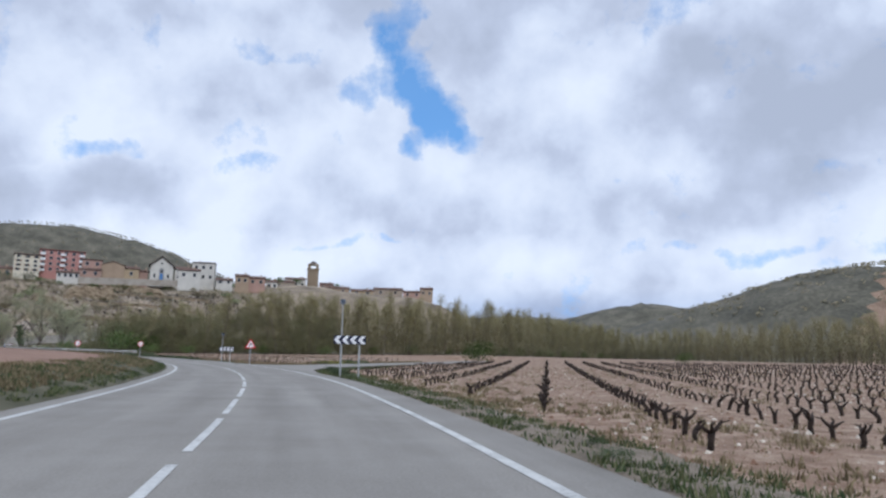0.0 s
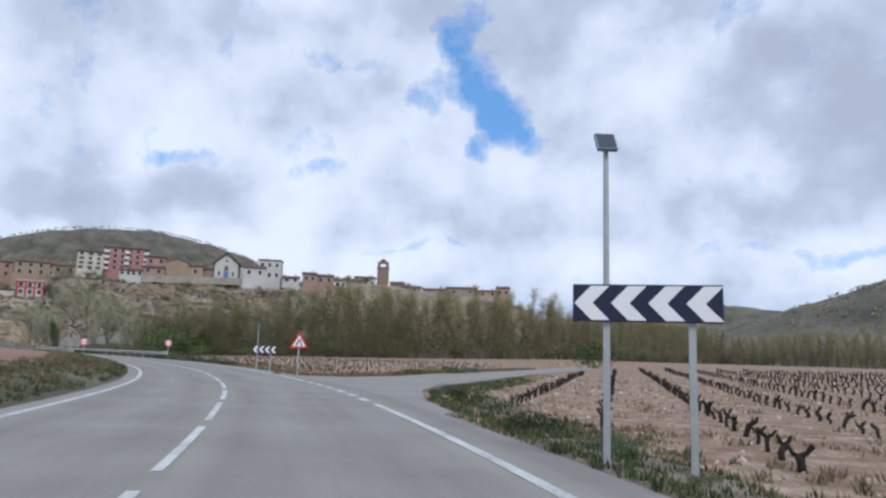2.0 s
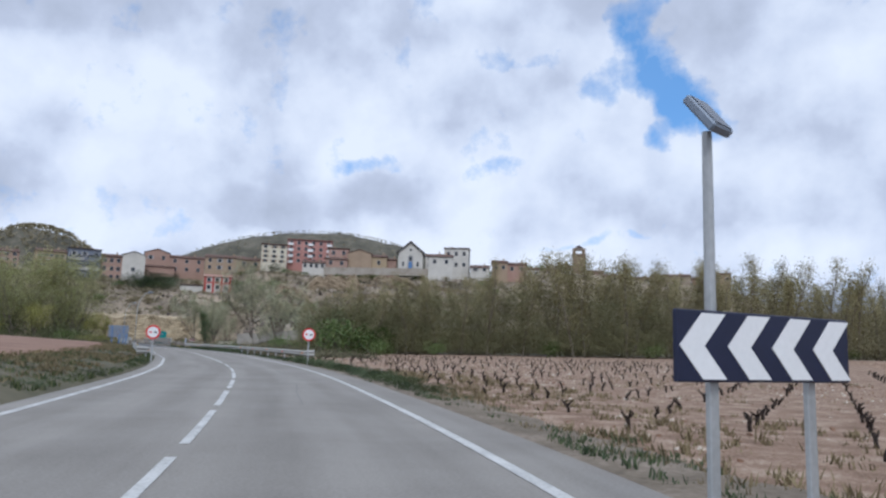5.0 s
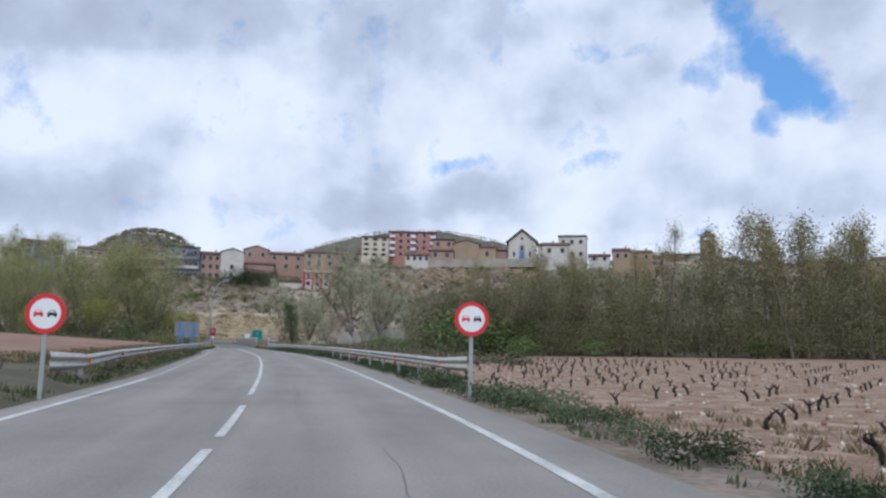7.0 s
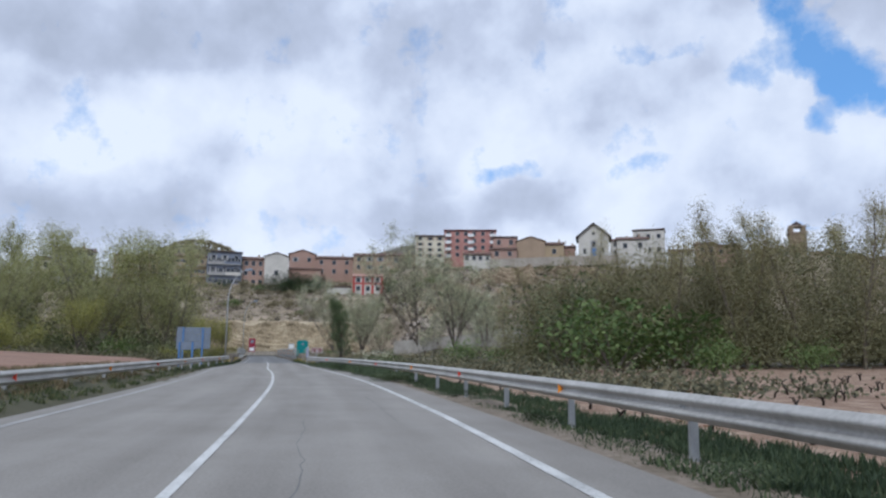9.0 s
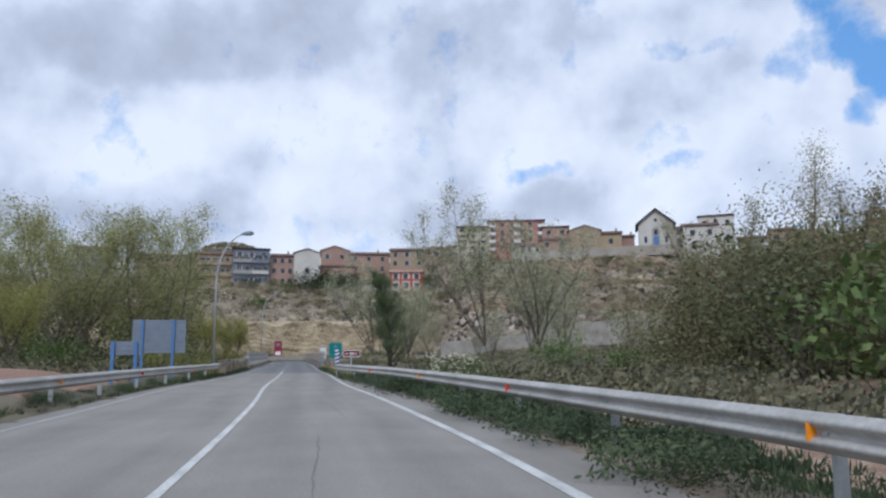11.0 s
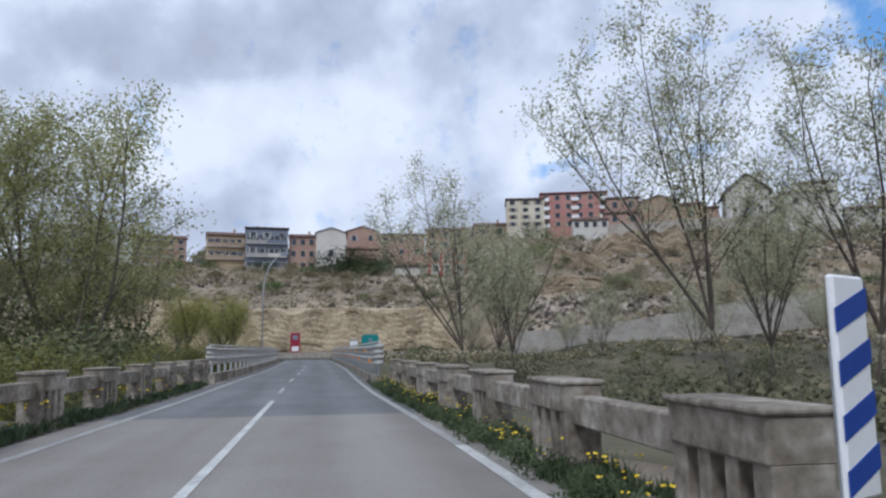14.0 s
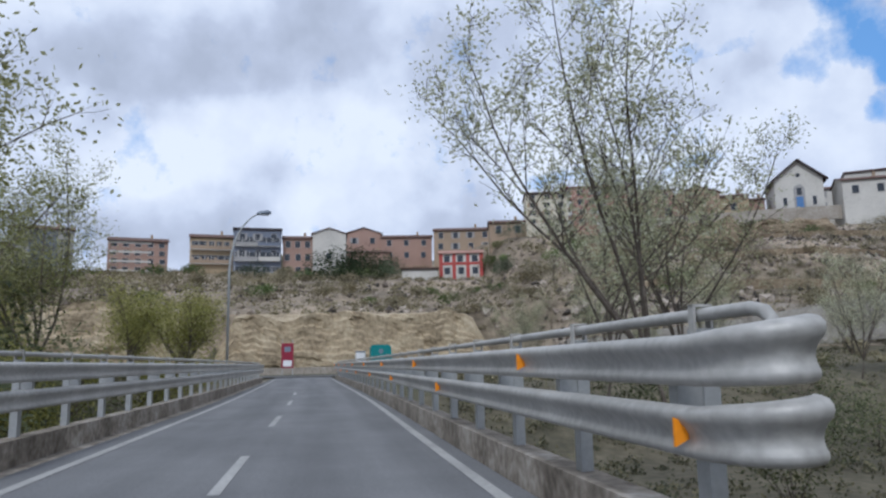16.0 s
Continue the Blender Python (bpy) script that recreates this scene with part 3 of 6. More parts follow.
cv = (cxq - ORIGIN.x) * ASIDE.x + (cyq - ORIGIN.y) * ASIDE.y
mi = np.zeros(len(quads), int)
mi[(czq > 2.0)] = 3
mi[(czq > 2.0) & (np.hypot(cxq + 130, cyq - 230) > 330)] = 5
vy = (qo > 3) & (cu < -28 - np.clip(cv - 10, 0, 200) * .25) & (cyq > -30)
mi[vy] = 1
mi[(qo < -5.8) & (cu < -20) & (cyq > -60)] = 2
mi[(cu > -62) & (cu < 62) & (np.abs(cv) > 5) & (np.abs(cv) < 130) & (czq < 2.0) & ~vy & (mi != 2)] = 4
for k in ("ground", "soil", "redsoil", "scrub", "bank", "hill"):
    gm.materials.append(M[k])
gm.polygons.foreach_set("material_index", mi)
gm.polygons.foreach_set("use_smooth", [True] * len(quads))
gm.update()
tagged(new("ground", gm), "stony valley ground with vineyard soil, red ploughed field and scrub hills", "ground", kind="structure")


# ---- roads ----
def strip(name, s0, s1, a, b, z, mat, label, category, step=1.0, kind="structure", thick=.0, parent=None):
    """A band along the road between two offsets, which may change with s."""
    bd = Build()
    n = max(1, int(round((s1 - s0) / step)))
    for i in range(n + 1):
        s = s0 + (s1 - s0) * i / n
        for o in (a(s) if callable(a) else a, b(s) if callable(b) else b):
            x, y = on_road(s, o)
            bd.v.append((x, y, z(s) if callable(z) else z))
    bd.f = [(2 * i, 2 * i + 1, 2 * i + 3, 2 * i + 2) for i in range(n)]
    if parent is not None:
        return part(name, bd, mat, parent)
    me = bd.mesh(name, mat)
    at = me.attributes.new("lane", "FLOAT_VECTOR", "POINT")
    for i in range(n + 1):
        q = s0 + (s1 - s0) * i / n
        at.data[2 * i].vector = (a(q) if callable(a) else a, q, 0)
        at.data[2 * i + 1].vector = (b(q) if callable(b) else b, q, 0)
    return tagged(new(name, me), label, category, kind=kind)


SEAM = 192.8
road = strip("road", -75, SEAM, lambda s: line_l(s) - .55, lambda s: line_r(s) + .95, 0, M["asphalt"], "worn pale grey asphalt country road", "road")
strip("road_bridge", SEAM, 275, lambda s: line_l(s) - .45, lambda s: line_r(s) + .3, 0, M["asphalt_dark"], "darker patched asphalt road over the bridge", "road")


def painted(s0, s1, o, w=.15, mat="paint"):
    f = o if callable(o) else (lambda s: o)
    return strip("road_line", s0, s1, lambda s: f(s) - w / 2, lambda s: f(s) + w / 2, .006, M[mat], "", "", step=min(1.0, s1 - s0), parent=road)


painted(-75, 45.5, line_r, .16)
painted(58.6, 188, line_r, .15)
painted(188, 262, line_r, .14, "worn_paint")
for k in range(6):
    painted(46.7 + k * 2, 47.8 + k * 2, line_r, .2)
painted(-75, 118, line_l, .15)
painted(118, 262, line_l, .14, "worn_paint")
s = -70.6
while s < 108:
    painted(s, s + 4.3, 0, .12)
    s += 5.32
painted(112, 197, 0, .11)
for s in (200, 207.8, 215.6, 223.4, 231.2):
    painted(s, s + 3, 0, .12, "worn_paint")

# cracks and sealed joints in the old surface
rc = random.Random(12)
for s0, o0, ln in ((16, 2.2, 5), (27, -1.6, 6), (49, 1.1, 7), (58, 2.0, 4), (72, -2.2, 6), (84, 1.6, 8), (99, 1.9, 5), (108, .9, 7), (118, 2.1, 6), (126, 1.0, 9), (134, 2.6, 7), (147, 1.4, 8), (158, 2.0, 6), (171, .8, 7)):
    bd = Build()
    o, n = o0, int(ln / .35)
    for i in range(n + 1):
        o += rc.gauss(0, .025)
        w = .004 + .007 * rc.random()
        for k in (-w, w):
            bd.v.append((*on_road(s0 + ln * i / n, o + k), .003))
    bd.f = [(2 * i, 2 * i + 1, 2 * i + 3, 2 * i + 2) for i in range(n)]
    part("crack", bd, M["tar"], road, "dark tar-sealed crack")

# side road that leaves towards the river, with its wide mouth
side = [(-12.8, 57), (-10.6, 66), (-7.6, 80), (-4.2, 98), (-.2, 120), (4.5, 150), (8, 175)]
mouth = [on_road(q, line_r(q) + .45) for q in range(42, 69, 2)]
mouth += [(-19.2, 66.8), (-17.4, 64.3), (-14.4, 64.4), (-12.4, 68.5), (-11.2, 76), (-8.7, 86), (-6.0, 97), (-2.6, 113), (2.2, 140), (6.2, 168)]
mouth += [(11.4, 168), (7.4, 140), (2.2, 113), (-1.4, 97), (-4.4, 84), (-6.2, 73), (-7.8, 63), (-8.9, 56), (-9.0, 53), (-8.7, 50.7), (-8.3, 47.5), (-7.2, 43.5)]
bd = Build()
n = len(mouth)
bd.v = [(x, y, -.008) for x, y in mouth] + [(x, y, -.4) for x, y in mouth]
bd.f = [tuple(range(n))] + [(i, (i + 1) % n, n + (i + 1) % n, n + i) for i in range(n)]
structure("side_road", bd, M["asphalt"], "pale asphalt side road that forks off beside the vineyard", "road")

# junction beyond the bridge
bd = Build()
a, b, c, d = uv_xy(76, -60), uv_xy(88, -60), uv_xy(90, 40), uv_xy(78, 40)
bd.quad((*a, .02), (*d, .02), (*c, .02), (*b, .02))
structure("cross_road", bd, M["asphalt_dark"], "asphalt road across the foot of the cliff", "road")
bd = Build()
for k in range(40):
    x0, y0 = uv_xy(89 + (k % 2) * .03, -40 + k * 2)
    x1, y1 = uv_xy(89, -40 + k * 2 + 1.96)
    m = Matrix.Translation((x0, y0, 0)) @ Matrix.Rotation(math.atan2(y1 - y0, x1 - x0), 4, "Z")
    bd.box((0, 0, -.5), (1.97, .4, .95 + .04 * rnd.random()), m)
structure("wall_foot", bd, M["retaining"], "low ochre stone wall at the foot of the cliff", "wall")


# verges: uneven earth shoulders beside the asphalt
def verge(name, s0, s1, side_k, width, z_out):
    bd = Build()
    n, cols = int((s1 - s0) / .8), 6
    for i in range(n + 1):
        s = s0 + (s1 - s0) * i / n
        e = (line_r(s) + (.85 if s < 186 else .25)) if side_k > 0 else (line_l(s) - .45)
        for j in range(cols + 1):
            f = j / cols
            o = e + side_k * f * width
            x, y = on_road(s, o)
            h = .02 + .1 * math.sin(f * math.pi) + f * z_out + .06 * fbm(x, y, 1.1) * min(1, f * 4) - (.05 if j == 0 else 0)
            e_ = min(1, i / 4, (n - i) / 4)
            bd.v.append((x, y, h * e_ - .3 * (1 - e_)))
    w = cols + 1
    bd.f = [((i * w + j), (i * w + j + 1), ((i + 1) * w + j + 1), ((i + 1) * w + j))[::side_k] for i in range(n) for j in range(cols)]
    return structure(name, bd, M["verge" if side_k > 0 else "ground"], "grassy earth verge beside the asphalt", "verge", smooth=True)


verge("verge_right_1", -70, 42, 1, 3.2, -.42)
verge("verge_right_2", 70, 190, 1, 3.6, -.5)
verge("verge_left", -70, 160, -1, 3.2, .5)
verge("verge_left_bridge", 160, 186, -1, 4.0, -.1)

HOUSES = [
    ("cream_block", "cream plastered apartment block with rows of dark windows", (-188.7, 314.0), (-180.2, 319.4), 33.3, 41.3, 10, "cream", "tile", "flat", 4, 3),
    ("pink_block", "pink apartment block with white balconies and dark red roof", (-188.0, 332.2), (-171.4, 341.5), 35.3, 45.9, 11, "pink", "red", "flat", 4, 6),
    ("low_house", "low whitewashed house in front of the pink block", (-169.9, 315.0), (-162.1, 319.3), 30.9, 34.5, 7, "white", "tile", "side", 1, 4),
    ("small_house", "small grey and brick house with shallow roof", (-166.9, 330.3), (-159.4, 334.0), 33.8, 41.4, 8, "rose", "tile", "flat", 2, 2),
    ("brick_annex", "low bare brick annex with tiled roof", (-164.7, 323.5), (-156.5, 327.6), 32.7, 36.8, 6, "brick", "tile", "side", 1, 2),
    ("barn", "large tan rendered barn with a wide shallow gable", (-157.8, 330.3), (-148.9, 334.4), 33.0, 40.7, 12, "tan", "tile", "front", 0, 0),
    ("barn_annex", "pale plastered annex of the tan barn", (-149.3, 335.3), (-143.4, 337.7), 33.0, 39.3, 9, "ochre", "tile", "side", 1, 1),
    ("red_shed", "small red brick shed beside the chapel", (-144.2, 339.6), (-140.6, 341.0), 33.6, 38.1, 6, "brick", "tile", "side", 0, 0),
    ("terrace_house", "pale stuccoed terraced house on the ridge", (-132.7, 354.7), (-125.2, 356.7), 35.1, 41.9, 9, "white", "tile", "side", 2, 2),
    ("ridge_house", "white ridge house with flat top and corner loggia", (-125.6, 358.6), (-115.2, 360.9), 34.8, 44.6, 9, "white", "tile", "flat", 2, 3),
    ("old_barn", "tan rendered two-storey house with dark eaves", (-223.3, 323.4), (-209.8, 332.5), 31.5, 38.9, 9, "tan", "tile", "side", 2, 4),
    ("stone_row", "row of bare brick houses with a dark tiled roof", (-240.6, 321.2), (-229.1, 330.3), 30.4, 38.6, 8, "brick", "tile", "side", 2, 3),
    ("brick_house", "bare brick house with hipped tiled roof", (-250.2, 316.6), (-242.5, 323.5), 30.0, 40.9, 10, "brick", "tile", "front", 2, 2),
    ("low_brick", "low brick shed in front of the brick house", (-244.1, 310.0), (-234.9, 318.2), 28.1, 32.9, 5, "brick", "tile", "side", 0, 0),
    ("white_gable", "house with tall white gable wall", (-240.5, 293.9), (-234.4, 299.9), 22.9, 36.4, 12, "white", "tile", "front", 1, 1),
    ("brick_rowhouse", "brick and rose house beside the white gable", (-247.1, 289.7), (-241.9, 295.3), 23.8, 35.1, 8, "brick", "tile", "side", 3, 3),
    ("grey_block", "grey blue house with stacked balconies", (-253.4, 279.1), (-245.9, 288.1), 23.2, 36.0, 10, "bluegrey", "dark", "flat", 3, 3),
    ("ochre_house", "ochre house with long balcony", (-262.8, 273.0), (-256.6, 281.5), 26.0, 35.5, 10, "ochre", "tile", "side", 2, 3),
    ("striped_block", "brick red and white striped apartment block", (-277.2, 259.5), (-269.9, 271.5), 24.8, 34.7, 10, "brick", "tile", "side", 4, 5),
    ("slate_block", "large apartment block with a slate front", (-270.5, 234.6), (-265.5, 245.1), 23.3, 33.7, 12, "grey", "tile", "side", 4, 4),
    ("left_row", "pale row of town houses", (-285.2, 236.0), (-279.8, 244.6), 23.0, 31.5, 9, "cream", "tile", "side", 2, 4),
    ("timber_house", "red and white panelled house on the slope", (-203.4, 298.3), (-195.1, 303.9), 20.7, 27.3, 7, "white", "pink", "side", 2, 3),
    ("low_white", "low white garden wall house", (-208.4, 290.7), (-202.0, 295.6), 19.7, 22.6, 4, "white", "tile", "flat", 0, 0),
    ("hedge_house", "tan house under the cream block", (-196.5, 309.8), (-189.2, 314.8), 30.8, 35.5, 8, "tan", "tile", "side", 1, 2),
]
RIDGE = [(-124.1, 335.8, -114.9, 339.1, 33.6, 38.6), (-112.4, 355.8, -104.9, 358.1, 33.4, 36.3), (-105.1, 363.3, -98.7, 365.1, 34.3, 39.2), (-100.0, 370.0, -92.0, 372.0, 34.5, 39.0), (-97.4, 396.5, -91.7, 397.8, 34.9, 39.7), (-99.1, 421.8, -87.2, 424.4, 36.7, 42.4), (-74.8, 436.9, -66.7, 438.1, 38.7, 42.9), (-70.7, 432.5, -56.4, 434.5, 36.4, 40.3), (-55.9, 439.6, -42.3, 441.0, 36.0, 39.7), (-42.7, 446.0, -24.6, 447.2, 36.9, 41.5), (-24.2, 447.2, -13.0, 447.6, 36.4, 40.1), (-13.7, 447.5, -5.8, 447.6, 36.7, 42.3), (-90.1, 430.9, -82.6, 432.4, 37.8, 44.9)]
CHAPEL = ((-137.4, 335.8), (-128.0, 339.1), 32.7, 44.2, 39.9)
TOWER = (-80.3, 443, 43.7, 13.3)
VILLAGE_WALL = [(-161.5, 317.3, 31.6), (-140.8, 326.9, 32.2), (-120.5, 340.4, 33.2)]


# ---- the village ----
def box_mesh(name, lo, hi, mat, cache={}):
    key = (name, lo, hi, mat.name)
    if key not in cache:
        cache[key] = Build().box(lo, hi).mesh(name, mat)
    return cache[key]


def ring_mesh(w, h, t, d, mat, cache={}):
    key = (round(w, 2), round(h, 2), mat.name)
    if key not in cache:
        b = Build()
        b.box((-w / 2 - t, -d, -h / 2 - t), (-w / 2, .02, h / 2 + t)).box((w / 2, -d, -h / 2 - t), (w / 2 + t, .02, h / 2 + t))
        b.box((-w / 2, -d, h / 2), (w / 2, .02, h / 2 + t)).box((-w / 2, -d - .06, -h / 2 - t), (w / 2, .02, -h / 2))
        cache[key] = b.mesh("window", mat)
    return cache[key]


def window(parent, x, z, w=.95, h=1.25, y=0.0, turn=0):
    f = new("window", ring_mesh(w, h, .06, .07, M["frame"]))
    f.parent = parent
    f.matrix_basis = pose(x, y, z, 0, 0, turn)
    p = new("pane", box_mesh("pane", (-w / 2, -.012, -h / 2), (w / 2, .02, h / 2), M["glass"]))
    p.parent = f
    return f


def shutter_pair(f, w, h, mat):
    """Folded-back shutters beside a window."""
    for k in (-1, 1):
        p = new("shutter", box_mesh("shutter", (-w * .2, -.05, -h / 2), (w * .2, .0, h / 2), mat))
        p.parent = f
        p.matrix_basis = pose(k * (w * .5 + .06 + w * .2), -.02, 0)


def house(name, label, left, right, z0, z1, depth, wall, roof, style, floors, cols):
    """Front from left to right on the plan; its own x runs along the front and y into the depth."""
    l, r = Vector(left), Vector(right)
    w = (r - l).length
    ang = math.atan2(r.y - l.y, r.x - l.x)
    base = min(gz(*left), gz(*right), z0) - 1.5
    h = z1 - base
    root = thing(name, label, "house", Matrix.Translation((l.x, l.y, base)) @ Matrix.Rotation(ang, 4, "Z"))
    rise = min(2.2, w * .16) if style == "front" else min(1.5, depth * .14)
    eave = h - (rise if style != "flat" else .25)
    if style == "front":
        part("wall", Build().prism([(0, 0), (w, 0), (w, eave), (w / 2, h - .12), (0, eave)], 0, depth), WALLS[wall], root)
        b = Build()
        for s in (-1, 1):
            b.prism([(w / 2, h - .1), (w / 2 + s * (w / 2 + .4), eave - .28), (w / 2 + s * (w / 2 + .4), eave - .1), (w / 2, h + .1)], -.35, depth + .3)
        part("roof", b, ROOFS[roof], root)
    elif style == "side":
        m = Matrix.Rotation(math.pi / 2, 4, "Z")
        part("wall", Build().prism([(0, 0), (depth, 0), (depth, eave), (depth / 2, h - .12), (0, eave)], -w, 0, m), WALLS[wall], root)
        b = Build()
        for s in (-1, 1):
            b.prism([(depth / 2, h - .1), (depth / 2 + s * (depth / 2 + .45), eave - .25), (depth / 2 + s * (depth / 2 + .45), eave - .07), (depth / 2, h + .1)], -w - .3, .3, m)
        part("roof", b, ROOFS[roof], root)
        part("chimney", Build().box((w * .7, depth * .35, h - .6), (w * .7 + .6, depth * .35 + .6, h + .8), None), WALLS["tan"], root)
    else:
        part("wall", Build().box((0, 0, 0), (w, depth, eave)), WALLS[wall], root)
        part("roof", Build().box((-.3, -.35, eave), (w + .3, depth + .3, h)), ROOFS[roof], root)
        if floors > 1:
            part("chimney", Build().box((w * .25, depth * .4, h), (w * .25 + .6, depth * .4 + .7, h + .9)), WALLS["tan"], root)
    # near-black strip under the roof edge stands in for the overhang's shade
    if style != "front":
        part("eave_board", Build().box((-.2, -.28, eave - .3), (w + .2, .02, eave - .12)), ROOFS["dark"], root, "dark strip for the shade under the eaves")
    if floors:
        shut = rnd.choice((None, None, WALLS["grey"], WALLS["tan"])) if w / cols > 2.9 else None
        zlo, step = h - (z1 - z0), (eave - (h - (z1 - z0))) / floors
        for i in range(floors):
            for j in range(cols):
                ww, wh = min(1.3, w / cols * .5), min(1.7, step * .56)
                f = window(root, w * (j + .5) / cols + rnd.uniform(-.15, .15), zlo + step * (i + .5), ww, wh)
                if shut and rnd.random() < .6:
                    shutter_pair(f, ww, wh, shut)
        for i in range(floors):
            for j in range(2):
                window(root, w + .005, zlo + step * (i + .5), min(1.2, depth * .2), min(1.5, step * .52), y=depth * (.3 + .4 * j), turn=90)
    return root, w, h, eave


built = {}
for row in HOUSES:
    built[row[0]] = (house(*row), row)


def balcony(root, x0, x1, z, mat, out=.9):
    b = part("balcony", Build().box((x0, -out, z - .12), (x1, .05, z)), M["white"], root)
    g = Build().box((x0, -out - .04, z + .0), (x1, -out + .04, z + .95))
    g.box((x0 - .02, -out, z), (x0 + .05, 0, z + .95)).box((x1 - .05, -out, z), (x1 + .02, 0, z + .95))
    part("parapet", g, mat, b)


def loggia(root, x0, x1, z, high):
    """Flat dark panel for the recess's shade and glazing behind a balcony, between two piers."""
    g = part("loggia", Build().box((x0, -.05, z), (x1, .02, z + high)), M["glass"], root, "dark panel for a loggia's shade and glazing")
    n = max(2, int((x1 - x0) / 1.6))
    for i in range(n + 1):
        x = x0 + (x1 - x0) * i / n
        part("mullion", Build().box((x - .06, -.09, z), (x + .06, -.04, z + high)), M["frame"], g)


(root, w, h, eave), row = built["pink_block"]
st = (row[5] - row[4] - .3) / 4
for i in range(4):
    for x in (.02, .46, .88):
        balcony(root, w * x, w * x + w * .11, h - (row[5] - row[4]) + st * i + .25, M["white"])
(root, w, h, eave), row = built["grey_block"]
st = (row[5] - row[4]) / 3.4
for i in range(3):
    for x0, x1 in ((.4, w * .48), (w * .54, w - .4)):
        loggia(root, x0, x1, h - (row[5] - row[4]) + st * i + .6, 2.3)
    balcony(root, .3, w * .5, h - (row[5] - row[4]) + st * i + .6, WALLS["grey"])
    balcony(root, w * .52, w - .3, h - (row[5] - row[4]) + st * i + .6, WALLS["white"] if i == 1 else WALLS["bluegrey"])
(root, w, h, eave), row = built["ochre_house"]
for z in (.88, .5):
    loggia(root, .4, w - .4, h - (row[5] - row[4]) * z, 2.2)
    balcony(root, .2, w - .2, h - (row[5] - row[4]) * z, WALLS["tan"])
(root, w, h, eave), row = built["striped_block"]
for i in range(4):
    z = h - (row[5] - row[4]) + (row[5] - row[4]) * (.05 + .24 * i)
    part("band", Build().box((.4, -.06, z), (w * .72, .02, z + .5)), WALLS["white"], root, "white plaster band")
(root, w, h, eave), row = built["slate_block"]
for k in (.12, .84):
    for i in range(3):
        loggia(root, w * k - .9, w * k + .9, h - 8.6 + 3.0 * i, 1.7)
part("slate_front", Build().box((w * .25, -.15, 2), (w * .72, .02, eave - .8)), WALLS["bluegrey"], root, "dark slate cladding")
(root, w, h, eave), row = built["timber_house"]
for x in (0, .3, .62, .93):
    part("panel", Build().box((w * x, -.1, .5), (w * x + w * .08, .02, eave)), WALLS["red"], root, "red painted upright panel")
part("panel", Build().box((0, -.105, eave * .62), (w, .015, eave * .7)), WALLS["red"], root, "red painted cross panel")

# chapel with a gable front
cl_, cr_ = Vector(CHAPEL[0]), Vector(CHAPEL[1])
w = (cr_ - cl_).length
base, top, eave = CHAPEL[2] - 2, CHAPEL[3], CHAPEL[4]
root = thing("chapel", "white plastered chapel with dark gable roof and tall arched doorway", "chapel",
             Matrix.Translation((cl_.x, cl_.y, base)) @ Matrix.Rotation(math.atan2(cr_.y - cl_.y, cr_.x - cl_.x), 4, "Z"))
e, h = eave - base, top - base
part("wall", Build().prism([(0, 0), (w, 0), (w, e), (w / 2, h - .15), (0, e)], 0, 13), WALLS["white"], root)
b = Build()
for s in (-1, 1):
    b.prism([(w / 2, h - .15), (w / 2 + s * (w / 2 + .9), e - .65), (w / 2 + s * (w / 2 + .9), e - .25), (w / 2, h + .25)], -.9, 13.4)
part("roof", b, ROOFS["dark"], root)
arch = [(w / 2 - 1.15, 2.0), (w / 2 + 1.15, 2.0), (w / 2 + 1.15, 6.8)] + [(w / 2 + 1.15 * math.cos(a), 6.8 + 1.15 * math.sin(a)) for a in np.linspace(.3, math.pi - .3, 7)] + [(w / 2 - 1.15, 6.8)]
door = part("doorway", Build().prism(arch, -.12, .02), WALLS["grey"], root, "grey arched stone doorway")
part("door", Build().box((w / 2 - .7, -.18, 2.0), (w / 2 + .7, -.1, 5.2)), M["bluepaint"], door, "faded blue wooden door")
part("pane", Build().box((w / 2 - .5, -.18, 5.6), (w / 2 + .5, -.1, 7.2)), M["glass"], door)
for x in (.2, .8):
    window(root, w * x, 4.2, .8, 1.9)
part("pane", Build().prism([(w / 2 + .5 * math.cos(a), e + .9 + .5 * math.sin(a)) for a in np.linspace(0, 2 * math.pi, 9)[:-1]], -.05, .02), M["glass"], root, "small round window")

# church tower
tx, ty, tz, th = TOWER
root = thing("church_tower", "tall ochre stone church bell tower with openings", "church tower", pose(tx, ty, tz - 6, 0, 0, 12))
b = Build().box((-3.3, -3.3, 0), (3.3, 3.3, th * .6 + 6)).box((-3.7, -3.7, th * .58 + 6), (3.7, 3.7, th * .62 + 6))
part("shaft", b, WALLS["tower"], root)
for x, y in ((-2.4, -2.4), (2.4, -2.4), (-2.4, 2.4), (2.4, 2.4)):
    part("belfry_pillar", Build().box((x - .75, y - .75, th * .62 + 6), (x + .75, y + .75, th * .8 + 6)), WALLS["tower"], root)
part("cornice", Build().box((-3.3, -3.3, th * .8 + 6), (3.3, 3.3, th * .84 + 6)), WALLS["stone"], root)
b = Build()
b.tube([(0, 0, th * .84 + 6), (0, 0, th * .9 + 6), (0, 0, th * .96 + 6), (0, 0, th + 6)], [2.6, 2.1, 1.0, .12], 8)
part("cupola", b, ROOFS["dark"], root)
house("church_nave", "pale plastered church nave with a low tiled roof beside the tower", (-96.0, 438.0), (-84.0, 441.0), 37.0, 46.5, 10, "white", "tile", "side", 1, 3)
